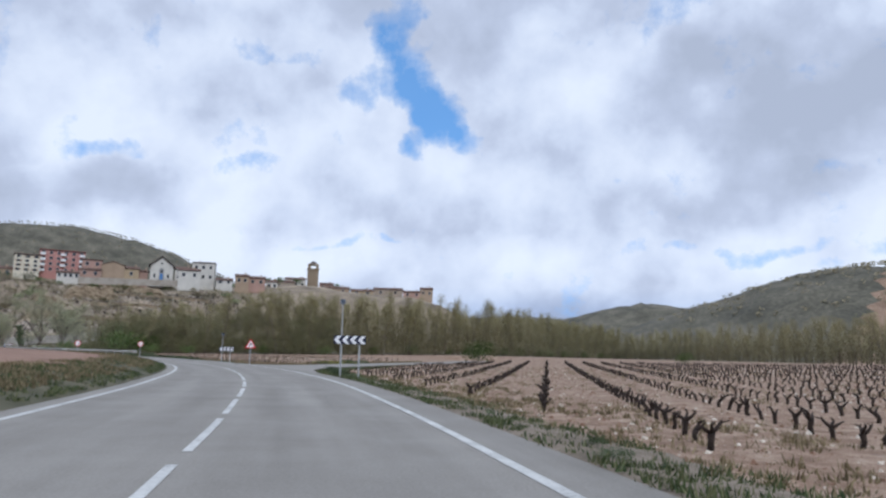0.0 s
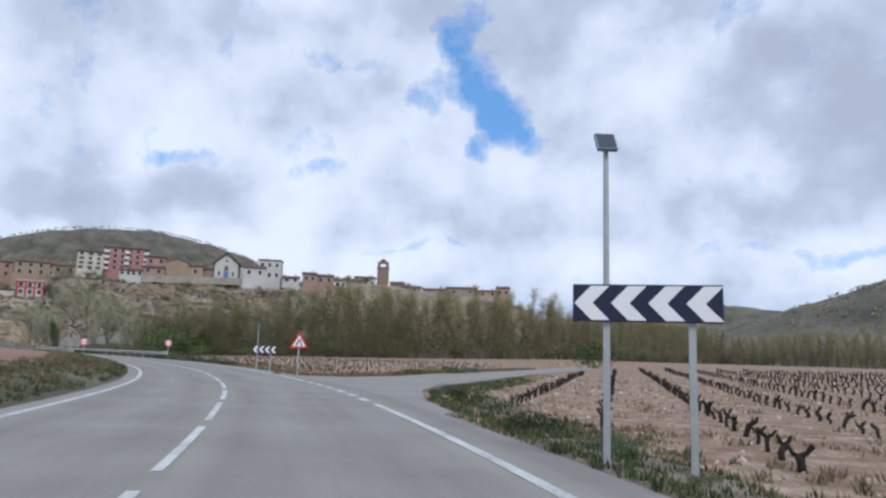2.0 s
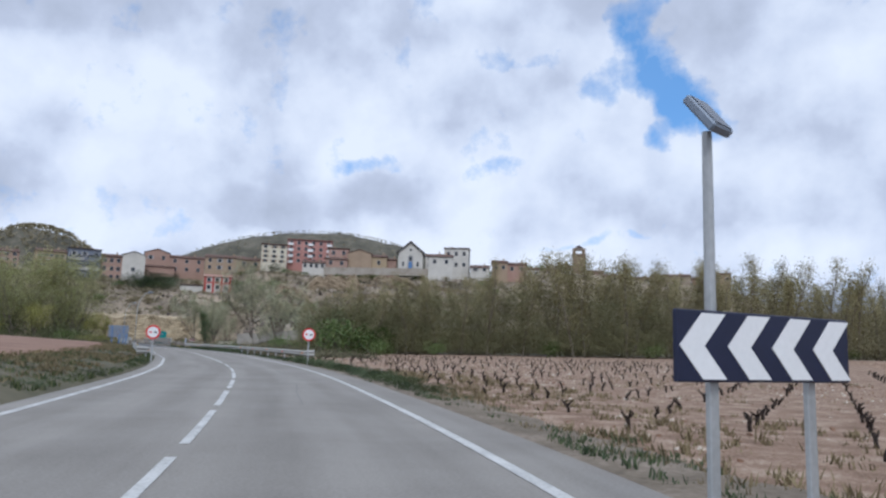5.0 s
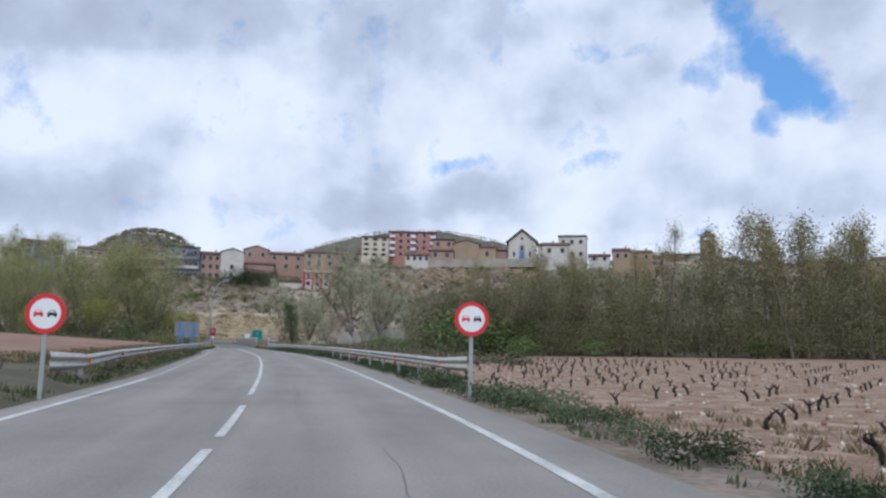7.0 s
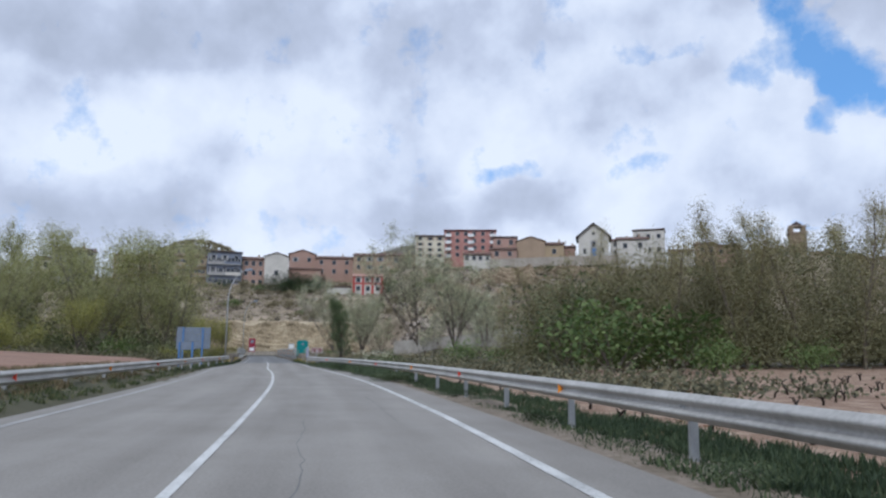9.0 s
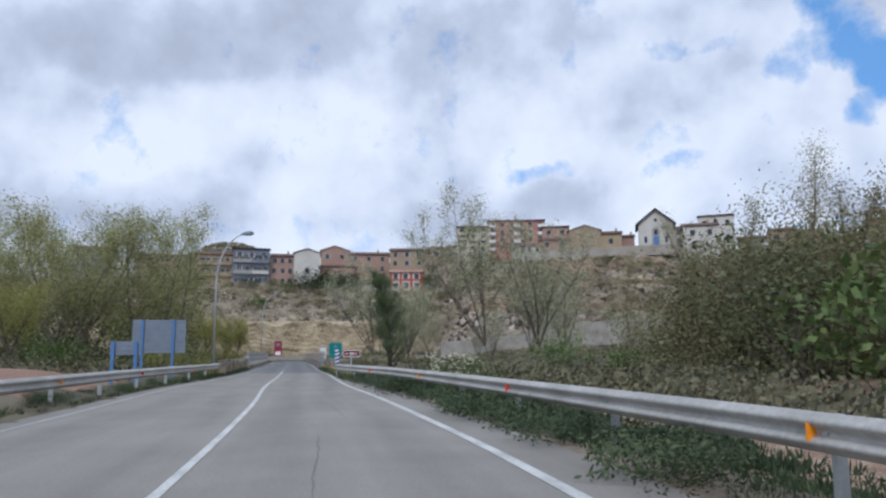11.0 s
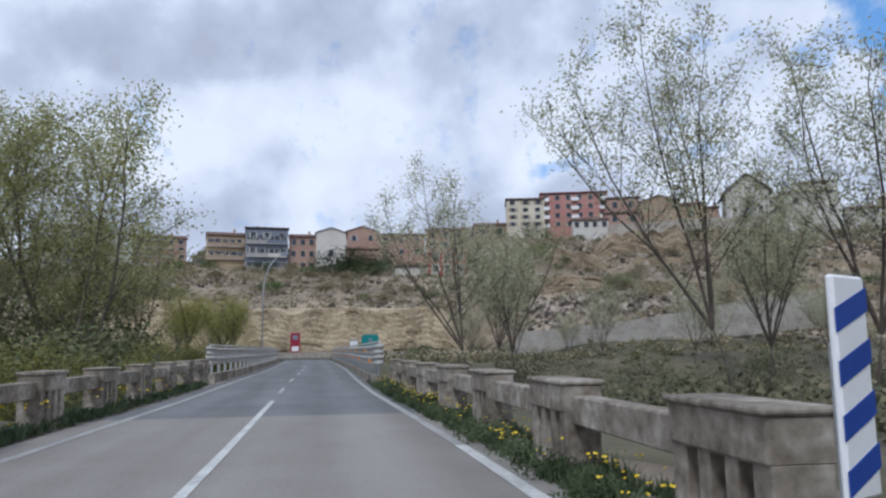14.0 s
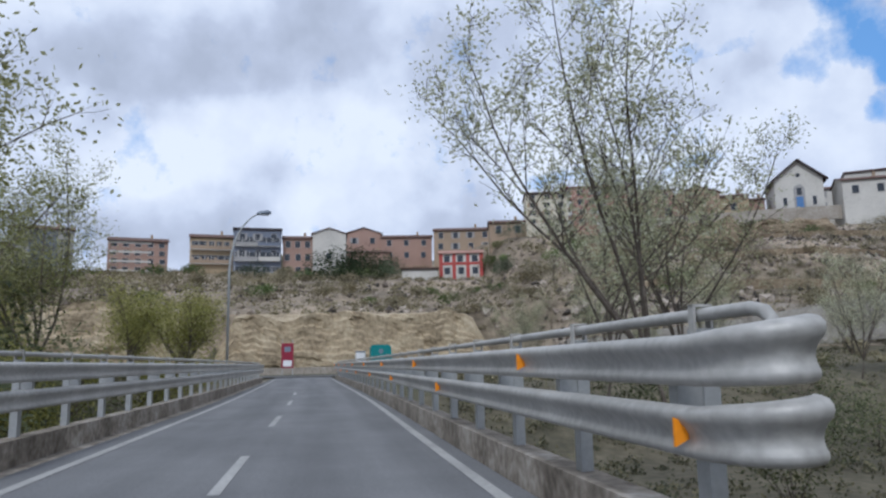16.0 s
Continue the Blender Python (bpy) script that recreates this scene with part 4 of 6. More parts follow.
for k, (x0, y0, x1, y1, z0, z1) in enumerate(RIDGE):
    wl = ("white", "white", "tan", "rose", "white", "stone", "brick", "tan", "ochre", "stone", "rose", "tan", "white")[k % 13]
    house("ridge_cottage", "small %s village house with tiled roof along the ridge" % {"rose": "rose plastered", "white": "whitewashed", "tan": "tan", "stone": "stone", "brick": "brick", "ochre": "ochre"}[wl],
          (x0, y0), (x1, y1), z0, z1 + .6, 9, wl, "tile", "side", 1, 2)

# retaining walls, each with a rough coping
def wall_run(name, pts, z0, z1, mat, label, thick=.6):
    b = Build()
    for (ax, ay, az), (bx, by, bz) in zip(pts, pts[1:]):
        d = Vector((bx - ax, by - ay)).normalized()
        nrm = Vector((-d.y, d.x)) * thick
        n = max(1, int(math.hypot(bx - ax, by - ay) / 3))
        for i in range(n):
            p, q = i / n, (i + 1) / n
            x0, y0, x1, y1 = ax + (bx - ax) * p, ay + (by - ay) * p, ax + (bx - ax) * q, ay + (by - ay) * q
            h0, h1 = az + (bz - az) * p + rnd.uniform(-.06, .06), az + (bz - az) * q
            k = len(b.v)
            for x, y, h in ((x0, y0, h0), (x1, y1, h1)):
                b.v += [(x, y, h + z0), (x, y, h + z1), (x + nrm.x, y + nrm.y, h + z1), (x + nrm.x, y + nrm.y, h + z0)]
            b.f += [(k, k + 4, k + 5, k + 1), (k + 1, k + 5, k + 6, k + 2), (k + 2, k + 6, k + 7, k + 3), (k, k + 1, k + 2, k + 3), (k + 4, k + 7, k + 6, k + 5)]
    return structure(name, b, mat, label, "wall")


wall_run("wall_village", VILLAGE_WALL, -3, 0, M["retaining"], "pale rendered retaining wall below the village")
wall_run("wall_terrace", [(*uv_xy(70, 25), 3.3), (*uv_xy(66, 30), 3.7), (*uv_xy(60, 40), 4.9), (*uv_xy(56, 48), 6.3), (*uv_xy(50, 56), 7.4)], -4, 0, M["terrace"], "long pale grey terrace wall above the river")
path = [(86, 30), (82, 42), (78, 54), (74, 66), (70, 78)]
wall_run("wall_path", [(*uv_xy(u, v), gz(*uv_xy(u, v)) + .75) for u, v in path], -1.6, 0, M["retaining"], "pale earth edge of a path across the slope")


# ochre cliff behind the junction
def cliff(name, v0, v1, u0, height, label):
    b = Build()
    n, m_ = int((v1 - v0) / .45), 27
    layers = [(rnd.uniform(.9, 2.6), rnd.uniform(0, 9), rnd.uniform(-.15, .35)) for _ in range(10)]
    jut = {}
    for i in range(n + 1):
        v = v0 + (v1 - v0) * i / n
        edge = min(1, (i + 1) / 8, (n - i + 1) / 8)
        for j in range(m_ + 1):
            f = j / m_
            k = min(9, max(0, int(f * 9 + .7 * fbm(v, 3, .2))))
            wide_, shift, deep_ = layers[k]
            key = (k, math.floor((v + shift) / wide_))
            if key not in jut:
                jut[key] = rnd.uniform(0, .4)
            x, y = uv_xy(u0 + k * .16 + deep_ + jut[key] + .9 * fbm(v, f * 3, .22) + .08 * fbm(v, f * 9, 1.6), v)
            b.v.append((x, y, .2 + f * height * edge * (1 + .16 * fbm(v, 5, .12)) + .12 * fbm(v, 30, .3)))
        x, y = uv_xy(u0 + 8, v)
        b.v.append((x, y, .2 + height * edge + .6))
    w_ = m_ + 2
    b.f = [(i * w_ + j, (i + 1) * w_ + j, (i + 1) * w_ + j + 1, i * w_ + j + 1)[::-1] for i in range(n) for j in range(w_ - 1)]
    return structure(name, b, M["rock"], label, "cliff")


cliff("cliff", -14, 24, 93.5, 7.6, "layered ochre rock cutting behind the junction")
cliff("cliff_left", -44, -17, 88, 8.4, "smooth ochre earth bluff among the trees")


def crag(name, a, b, z0, height, label, seed):
    """An outcrop of layered rock from a to b (u, v) with its foot at z0."""
    bd = Build()
    d = Vector((b[0] - a[0], b[1] - a[1]))
    n, m_ = int(d.length / .9), 10
    for i in range(n + 1):
        p = Vector(a) + d * (i / n)
        edge = min(1, (i + .5) / 5, (n - i + .5) / 5) * (1 + .3 * fbm(i, seed, .3))
        for j in range(m_ + 1):
            f = j / m_
            back = 1.2 * math.floor(f * 4 + .4 * fbm(i, seed, .25)) / 4 + .7 * fbm(i + seed, f * 8, .3) + .3 * fbm(i + seed, f * 9, 1.3)
            x, y = uv_xy(p.x + back, p.y)
            bd.v.append((x, y, z0 - 1 + f * (height * edge + 1) + .2 * fbm(i, f * 7 + seed, .7)))
        x, y = uv_xy(p.x + 9, p.y)
        bd.v.append((x, y, z0 - 1 + height * edge + .4))
    w_ = m_ + 2
    bd.f = [(i * w_ + j, (i + 1) * w_ + j, (i + 1) * w_ + j + 1, i * w_ + j + 1)[::-1] for i in range(n) for j in range(w_ - 1)]
    return structure(name, bd, M["crag"], label, "rock face")


for k, run in enumerate((((101, 46), (95, 62), (90, 84), (86, 104)), ((110, 62), (104, 84), (98, 108)), ((120, 70), (114, 92), (108, 116)), ((131, 64), (125, 84)))):
    wall_run("wall_dry_%d" % (k + 1), [(*uv_xy(u, v), gz(*uv_xy(u, v)) + 1.3) for u, v in run], -2.6, 0, M["crag"], "crumbling dry stone terrace wall on the slope")
for k, (a, b, h) in enumerate((((121, 58), (112, 78), 5.0), (((117, 42)), (108, 56), 4.0), ((100, 38), (96, 52), 3.2), ((122, 82), (116, 100), 3.6))):
    z0 = min(gz(*uv_xy(*a)), gz(*uv_xy(*b)))
    crag("crag_%d" % (k + 1), a, b, z0, h + .5 * abs(gz(*uv_xy(*a)) - gz(*uv_xy(*b))), "ochre layered rock outcrop on the village slope", 11 + 7 * k)
wall_run("wall_garden", [(-268.0, 281.0, 26.2), (-257.0, 293.0, 25.8)], -4, 0, WALLS["grey"], "grey stone garden wall below the balconied house")


# ---- roadside things ----
def disc(b, r, y0, y1, cx=0.0, cz=0.0, n=28, inner=0.0, m=None):
    """A disc or ring that faces -y."""
    k = len(b.v)
    ring = [(math.cos(2 * math.pi * i / n), math.sin(2 * math.pi * i / n)) for i in range(n)]
    if inner:
        for y in (y0, y1):
            for rr in (inner, r):
                b.v += [(cx + c * rr, y, cz + s_ * rr) for c, s_ in ring]
        for i in range(n):
            j = (i + 1) % n
            b.f += [(k + i, k + j, k + n + j, k + n + i), (k + n + i, k + n + j, k + 3 * n + j, k + 3 * n + i), (k + 2 * n + i, k + 3 * n + i, k + 3 * n + j, k + 2 * n + j), (k + i, k + 2 * n + i, k + 2 * n + j, k + j)]
    else:
        b.prism([(cx + c * r, cz + s_ * r) for c, s_ in ring], y0, y1)
    return b


def steel_post(parent, x, y, z0, z1, w=.08, d=.04, name="post", mat=None):
    return part(name, Build().box((x - w / 2, y - d / 2, z0), (x + w / 2, y + d / 2, z1)), mat or M["post"], parent, bevel=.006)


def chevron_board(x, y, turn, width, height, z0, lamp_h, label):
    """Bend marker: white chevrons that point left on navy, on two posts, one of them carrying a solar lamp."""
    root = thing("chevron_sign", label, "road sign", pose(x, y, 0, 0, 0, turn), group="bend markers")
    part("board", Build().box((-width / 2, -.02, z0), (width / 2, .02, z0 + height)), M["navy"], root, "navy board", bevel=.008)
    n, step = 4, width / 4
    for i in range(n):
        x0 = -width / 2 + i * step + step * .04
        a, t, h = step * .46, step * .5, height / 2
        c = z0 + h
        out = [(x0, c), (x0 + a, c + h * .92), (x0 + a + t, c + h * .92), (x0 + t, c), (x0 + a + t, c - h * .92), (x0 + a, c - h * .92)]
        k = Build()
        k.prism([(px, pz) for px, pz in out[:4]], -.026, -.018)
        k.prism([(px, pz) for px, pz in (out[0], out[3], out[4], out[5])], -.026, -.018)
        part("chevron", k, M["white"], root, "white chevron")
    part("back_rail", Build().box((-width / 2 + .1, .02, z0 + height * .25), (width / 2 - .1, .05, z0 + height * .35)), M["post"], root)
    for px in (-width * .27, width * .3):
        steel_post(root, px, .06, -.6, z0 + height)
    if lamp_h:
        pole = part("lamp_pole", Build().tube([(-width * .27, .06, z0 + height), (-width * .27, .06, lamp_h)], [.035, .03], 8), M["post"], root)
        tilt = pose(-width * .27, .05, lamp_h + .1, -38, 0, 14)
        hd = part("solar_head", Build().box((-.12, -.03, -.15), (.12, .03, .15), tilt), M["signback"], root, "tilted grey solar lamp head", bevel=.012)
        part("solar_cells", Build().box((-.1, -.036, -.13), (.1, -.028, .13), tilt), M["panel"], hd, "dark solar cells")
    return root


chevron_board(-4.5, 35.8, -7, 1.62, .42, 1.62, 3.62, "navy and white four-chevron bend sign with solar lamp")
chevron_board(-20.9, 70.8, 48, 1.6, .42, 1.05, 2.6, "low navy and white four-chevron bend sign on posts")


# narrowing-road warning triangle
root = thing("warning_sign", "red-bordered triangular road narrows sign on a steel post", "road sign", pose(-17.1, 65.2, 0, 0, 0, 20))
tri_o = [(-.49, 1.39), (.49, 1.39), (0, 2.25)]


def rounded(pts, r, n=4):
    out = []
    c = Vector((sum(p[0] for p in pts) / len(pts), sum(p[1] for p in pts) / len(pts)))
    for i, p in enumerate(pts):
        p, a, b = Vector(p), Vector(pts[i - 1]), Vector(pts[(i + 1) % len(pts)])
        s_, e_ = p + (a - p).normalized() * r, p + (b - p).normalized() * r
        for k in range(n + 1):
            t = k / n
            out.append(tuple((1 - t) ** 2 * s_ + 2 * t * (1 - t) * p + t * t * e_))
    return out


part("border", Build().prism(rounded(tri_o, .07), -.012, .012), M["red"], root, "red border")
part("face", Build().prism(rounded([(-.345, 1.475), (.345, 1.475), (0, 2.08)], .03), -.017, -.011), M["white"], root, "white face")
for s in (-1, 1):
    b = Build()
    for (xa, za, xb, zb) in ((.13, 1.5, .13, 1.6), (.13, 1.6, .05, 1.72), (.05, 1.72, .05, 1.86)):
        b.prism([(s * (xa - .035), za), (s * (xa + .035), za), (s * (xb + .035), zb), (s * (xb - .035), zb)], -.021, -.016)
    part("symbol", b, M["black"], root, "black narrowing bar")
steel_post(root, 0, .05, -.5, 2.0)


def car_symbol(root, cx, cz, mat, label):
    """A car from behind: body, cabin and two wheels."""
    b = Build()
    b.prism([(cx - .085, cz - .035), (cx + .085, cz - .035), (cx + .085, cz + .015), (cx + .062, cz + .02), (cx + .05, cz + .062), (cx - .05, cz + .062), (cx - .062, cz + .02), (cx - .085, cz + .015)], -.022, -.016)
    b.box((cx - .08, -.022, cz - .065), (cx - .045, -.016, cz - .035)).box((cx + .045, -.022, cz - .065), (cx + .08, -.016, cz - .035))
    part("symbol", b, mat, root, label)
    part("symbol_window", Build().prism([(cx - .045, cz + .02), (cx + .045, cz + .02), (cx + .036, cz + .05), (cx - .036, cz + .05)], -.025, -.021), M["white"], root)


def no_overtaking(x, y, turn, zc, r=.36):
    root = thing("round_sign", "round red-ringed no overtaking sign on a steel post", "road sign", pose(x, y, 0, 0, 0, turn), group="no overtaking signs")
    b = disc(Build(), r, -.012, .012)
    b.v = [(p, q, s_ + zc) for p, q, s_ in b.v]
    part("border", b, M["red"], root, "red ring")
    b = disc(Build(), r * .76, -.017, -.011)
    b.v = [(p, q, s_ + zc) for p, q, s_ in b.v]
    part("face", b, M["white"], root, "white face")
    car_symbol(root, -.125, zc, M["red"], "red car symbol")
    car_symbol(root, .125, zc, M["black"], "black car symbol")
    steel_post(root, 0, .045, -.6, zc + r * .5)


no_overtaking(-42.3, 102.2, 30, 1.72, .37)
no_overtaking(-48.3, 96.5, 30, 1.57, .37)


# large direction signs seen from behind
def sign_back(name, x, y, turn, w, z0, z1, posts, label):
    root = thing(name, label, "road sign", pose(x, y, 0, 0, 0, turn), group="direction signs")
    n = max(2, int((z1 - z0) / .17))
    for i in range(n):
        a = z0 + (z1 - z0) * i / n
        part("slat", Build().box((-w / 2, .0, a + .006), (w / 2, .03, a + (z1 - z0) / n - .006)), M["signback"], root, bevel=.005)
    for px in posts:
        part("post", Build().box((px - .06, -.1, -.8), (px + .06, -.01, z1)), M["bluepaint"], root, "blue painted post", bevel=.008)


sign_back("direction_sign", *on_road(183.2, -5.95), 45, 2.6, 1.3, 3.0, (-.8, .7), "large slatted aluminium direction sign on blue posts, seen from behind")
sign_back("direction_sign", *on_road(174.5, -5.5), 45, 1.15, 1.2, 1.75, (-.45, .4), "small aluminium direction sign on two posts, seen from behind")

# brown river name sign
root = thing("river_sign", "brown river name sign with white border and lettering", "road sign", pose(-89.8, 151.5, 0, 0, 0, 40))
part("border", Build().prism(rounded([(-.42, 1.08), (.42, 1.08), (.42, 1.4), (-.42, 1.4)], .04), -.012, .012), M["white"], root, "white border")
part("face", Build().prism(rounded([(-.395, 1.105), (.395, 1.105), (.395, 1.375), (-.395, 1.375)], .03), -.017, -.011), M["brown"], root, "brown face")
for text, size, x, z in (("río", .12, -.25, 1.19), ("Ebro", .17, .08, 1.18)):
    fc = bpy.data.curves.new("lettering", "FONT")
    fc.body, fc.size, fc.align_x, fc.extrude, fc.offset = text, size, "CENTER", .002, .006
    tob = new("lettering", fc)
    deps = bpy.context.evaluated_depsgraph_get()
    me = bpy.data.meshes.new_from_object(tob.evaluated_get(deps))
    bpy.data.objects.remove(tob)
    me.materials.clear()
    me.materials.append(M["white"])
    lt = part("lettering", me, None, root, "white lettering")
    lt.matrix_basis = pose(x, -.02, z, 90, 0, 0)
steel_post(root, -.02, .06, -.6, 1.3)

# striped marker post at the head of the parapet
root = thing("marker_post", "white bridge marker board with slanted blue stripes", "marker post", pose(-91.72, 152.6, 0, 0, 0, 72))
part("board", Build().box((-.12, -.015, .66), (.12, .015, 1.44)), M["white"], root, bevel=.01)
for i in range(4):
    z = .68 + i * .185
    part("stripe", Build().prism([(-.12, z), (.12, z + .08), (.12, z + .165), (-.12, z + .085)], -.019, -.014), M["blue"], root, "blue slanted stripe")
steel_post(root, 0, .04, -.4, 1.2)


# street lamps
def street_lamp(x, y, turn, h, reach, label):
    root = thing("street_lamp", label, "street lamp", pose(x, y, 0, 0, 0, turn), group="street lamps")
    pts = [(0, 0, -.3), (0, 0, h * .62)] + [(reach * (1 - math.cos(a)), 0, h * .62 + h * .33 * math.sin(a)) for a in np.linspace(.15, 1.35, 8)]
    n = len(pts)
    part("pole", Build().tube(pts, [.065 - .035 * i / n for i in range(n)], 10), M["post"], root, smooth=True)
    ex, _, ez = pts[-1]
    hb = Build()
    hb.tube([(ex - .1, 0, ez - .02), (ex + .1, 0, ez + .03), (ex + .45, 0, ez + .06), (ex + .6, 0, ez + .06)], [.05, .12, .14, .06], 8)
    head_ = part("lamp_head", hb, M["signback"], root, "grey lamp head", smooth=True)
    part("diffuser", Build().box((ex + .05, -.08, ez - .07), (ex + .5, .08, ez - .03)), M["white"], head_)
    part("base_plate", Build().box((-.18, -.18, -.3), (.18, .18, .03)), M["concrete"], root)


street_lamp(*on_road(186.4, -3.6), 46, 8.6, 1.75, "tall curved galvanised street lamp beside the bridge")
street_lamp(-135.3, 186.6, 50, 9.2, 1.7, "curved galvanised street lamp at the far end of the bridge")


# guard rails: a folded beam on posts
BEAM = [(.0, .0), (.014, .012), (.06, .048), (.076, .06), (.083, .078), (.076, .098), (.058, .112), (.022, .136), (.012, .157)]
BEAM = BEAM + [(o, .314 - h) for o, h in reversed(BEAM[:-1])]


FOLD = [(.0, .0), (.03, .012), (.046, .035), (.044, .06), (.03, .085), (.024, .12), (.03, .15), (.052, .185), (.078, .21), (.09, .24), (.086, .268), (.066, .292), (.03, .305), (.0, .308)]


def beam(b, pts, z0, face, k=1.0, lift=None, shape=BEAM):
    """Sweeps the beam's fold along plan points; face +1 bulges to the left of the way."""
    n = len(b.v)
    prof = [(o + .004, h) for o, h in shape] + [(o, h) for o, h in reversed(shape)]
    for i, p in enumerate(pts):
        t = (Vector(pts[min(i + 1, len(pts) - 1)]) - Vector(pts[max(i - 1, 0)])).normalized()
        nrm = Vector((-t.y, t.x)) * face
        for o, h in prof:
            kk = k[i] if isinstance(k, list) else k
            b.v.append((p[0] + nrm.x * o * min(kk, 1.15), p[1] + nrm.y * o * min(kk, 1.15), z0 + (.16 * (1 - kk) if isinstance(k, list) else 0) + h * kk + (lift[i] if lift else 0)))
    m_ = len(prof)
    for i in range(len(pts) - 1):
        for j in range(m_):
            q = (j + 1) % m_
            b.f.append((n + i * m_ + j, n + i * m_ + q, n + (i + 1) * m_ + q, n + (i + 1) * m_ + j))
    return b


def guard_rail(name, s0, s1, off, face, label, reflectors=True):
    root = thing(name, label, "guard rail", group="guard rails")
    n = int(round((s1 - s0) / 4))
    st = (s1 - s0) / n
    o = off if callable(off) else (lambda s: off)
    for k in range(n):
        a, b_ = s0 + st * k, s0 + st * k + st + (.05 if k < n - 1 else 0)
        pts = [on_road(a + (b_ - a) * i / 6, o(a + (b_ - a) * i / 6)) for i in range(7)]
        rail = part("rail", beam(Build(), pts, .42, face), M["steel"], root, smooth=True)
        x, y = on_road(a + .1, o(a + .1) + face * .1)
        part("post", Build().box((-.05, -.03, -.9), (.05, .03, .72), pose(x, y, 0, 0, 0, bearing(a))), M["post"], root)
        part("spacer", Build().box((-.05, -.05, .5), (.05, .05, .68), pose(*on_road(a + .1, o(a + .1) + face * .03), 0, 0, 0, bearing(a))), M["post"], root)
        for q in (.06, .14):
            x, y = on_road(a + q, o(a + q) - face * .02)
            part("bolt", box_mesh("bolt", (-.012, -.018, -.018), (.012, .018, .018), M["post"]), None, rail).matrix_basis = pose(x, y, .577, 0, 0, bearing(a))
        if reflectors and k % 2 == 0:
            x, y = on_road(a + .2, o(a + .2) - face * .1)
            part("reflector", Build().prism([(0, -.075), (.085 * face, -.035), (.085 * face, .035), (0, .075)], -.02, .0, pose(x, y, .577, 0, 0, bearing(a))), M["redlens"] if k % 4 else M["orange"], rail, "red reflector" if k % 4 else "orange reflector")
    for a, g in ((s0, -1), (s0 + st * n, 1)):
        ss = [a + g * .12 * i for i in range(6)]
        pts = [on_road(q, o(a) + face * .025 * i * i) for i, q in enumerate(ss)]
        if g < 0:
            pts.reverse()
        kk = [1 + .09 * i for i in range(6)]
        part("rail_end", beam(Build(), pts, .42, face, kk[::-1] if g < 0 else kk), M["steel"], root, "flared fishtail rail end", smooth=True)
    return root


guard_rail("guard_rail", 117.8, 180.3, lambda s: float(np.interp(s, (113, 124, 150, 170, 180.5), (5.6, 5.5, 5.25, 4.4, 2.98))), 1, "long galvanised steel guard rail beside the verge")
guard_rail("guard_rail", 114.6, 187.0, lambda s: float(np.interp(s, (114, 122, 135, 150, 168, 180, 187), (-3.9, -4.7, -5.2, -5.1, -4.4, -3.6, -3.35))), -1, "long galvanised steel guard rail along the field side")

# ---- the bridge ----
b = Build()
for i in range(22):
    s0, s1 = BRIDGE[0] + i * 4, BRIDGE[0] + i * 4 + 4
    p = [on_road(s0, 3.75), on_road(s1, 3.75), on_road(s1, -4.0), on_road(s0, -4.0)]
    k = len(b.v)
    b.v += [(x, y, z) for z in (-4.6, -.05) for x, y in p]
    b.f += [(k + 4, k + 5, k + 6, k + 7), (k, k + 1, k + 5, k + 4), (k + 2, k + 3, k + 7, k + 6)]
structure("bridge_deck", b, M["concrete"], "old concrete bridge deck and abutment over the river", "bridge")


def parapet(name, s0, n, off, pitch, label):
    """Slotted capped piers with a rail beam between them."""
    root = thing(name, label, "parapet", group="bridge parapets")
    for i in range(n):
        s = s0 + pitch * i
        x, y = on_road(s, off)
        m = pose(x, y, 0, 0, 0, bearing(s) + rnd.uniform(-1, 1))
        pr = part("pier", Build().box((-.19, -.54, .6), (.19, .54, .86), m), M["concrete"], root, "weathered concrete pier head", bevel=.02)
        part("pier_foot", Build().box((-.2, -.55, -.3), (.2, .55, .1), m), M["concrete"], pr, bevel=.015)
        for yy, half in ((-.45, .09), (-.15, .065), (.15, .065), (.45, .09)):
            part("baluster", Build().box((-.17, yy - half, .08), (.17, yy + half, .62), m), M["concrete"], pr, bevel=.012)
        part("cap", Build().box((-.215, -.565, .85), (.215, .565, .9 + rnd.uniform(-.008, .008)), m), M["concrete"], pr, "chipped concrete cap", bevel=.015)
        if i < n - 1:
            bx = Build()
            x2, y2 = on_road(s + pitch / 2, off)
            m2 = pose(x2, y2, 0, 0, 0, bearing(s + pitch / 2))
            bx.box((-.1, -pitch / 2 + .53, .5), (.1, pitch / 2 - .53, .76), m2)
            part("beam", bx, M["concrete"], root, "weathered concrete beam", bevel=.015)
            part("kerb", Build().box((-.14, -pitch / 2 + .52, -.3), (.14, pitch / 2 - .52, .08), m2), M["concrete"], root)


parapet("parapet", 182.8, 7, 3.5, 3.12, "crumbling concrete bridge parapet with slotted piers")
parapet("parapet", 188.3, 7, -3.25, 3.2, "crumbling concrete bridge parapet with slotted piers")


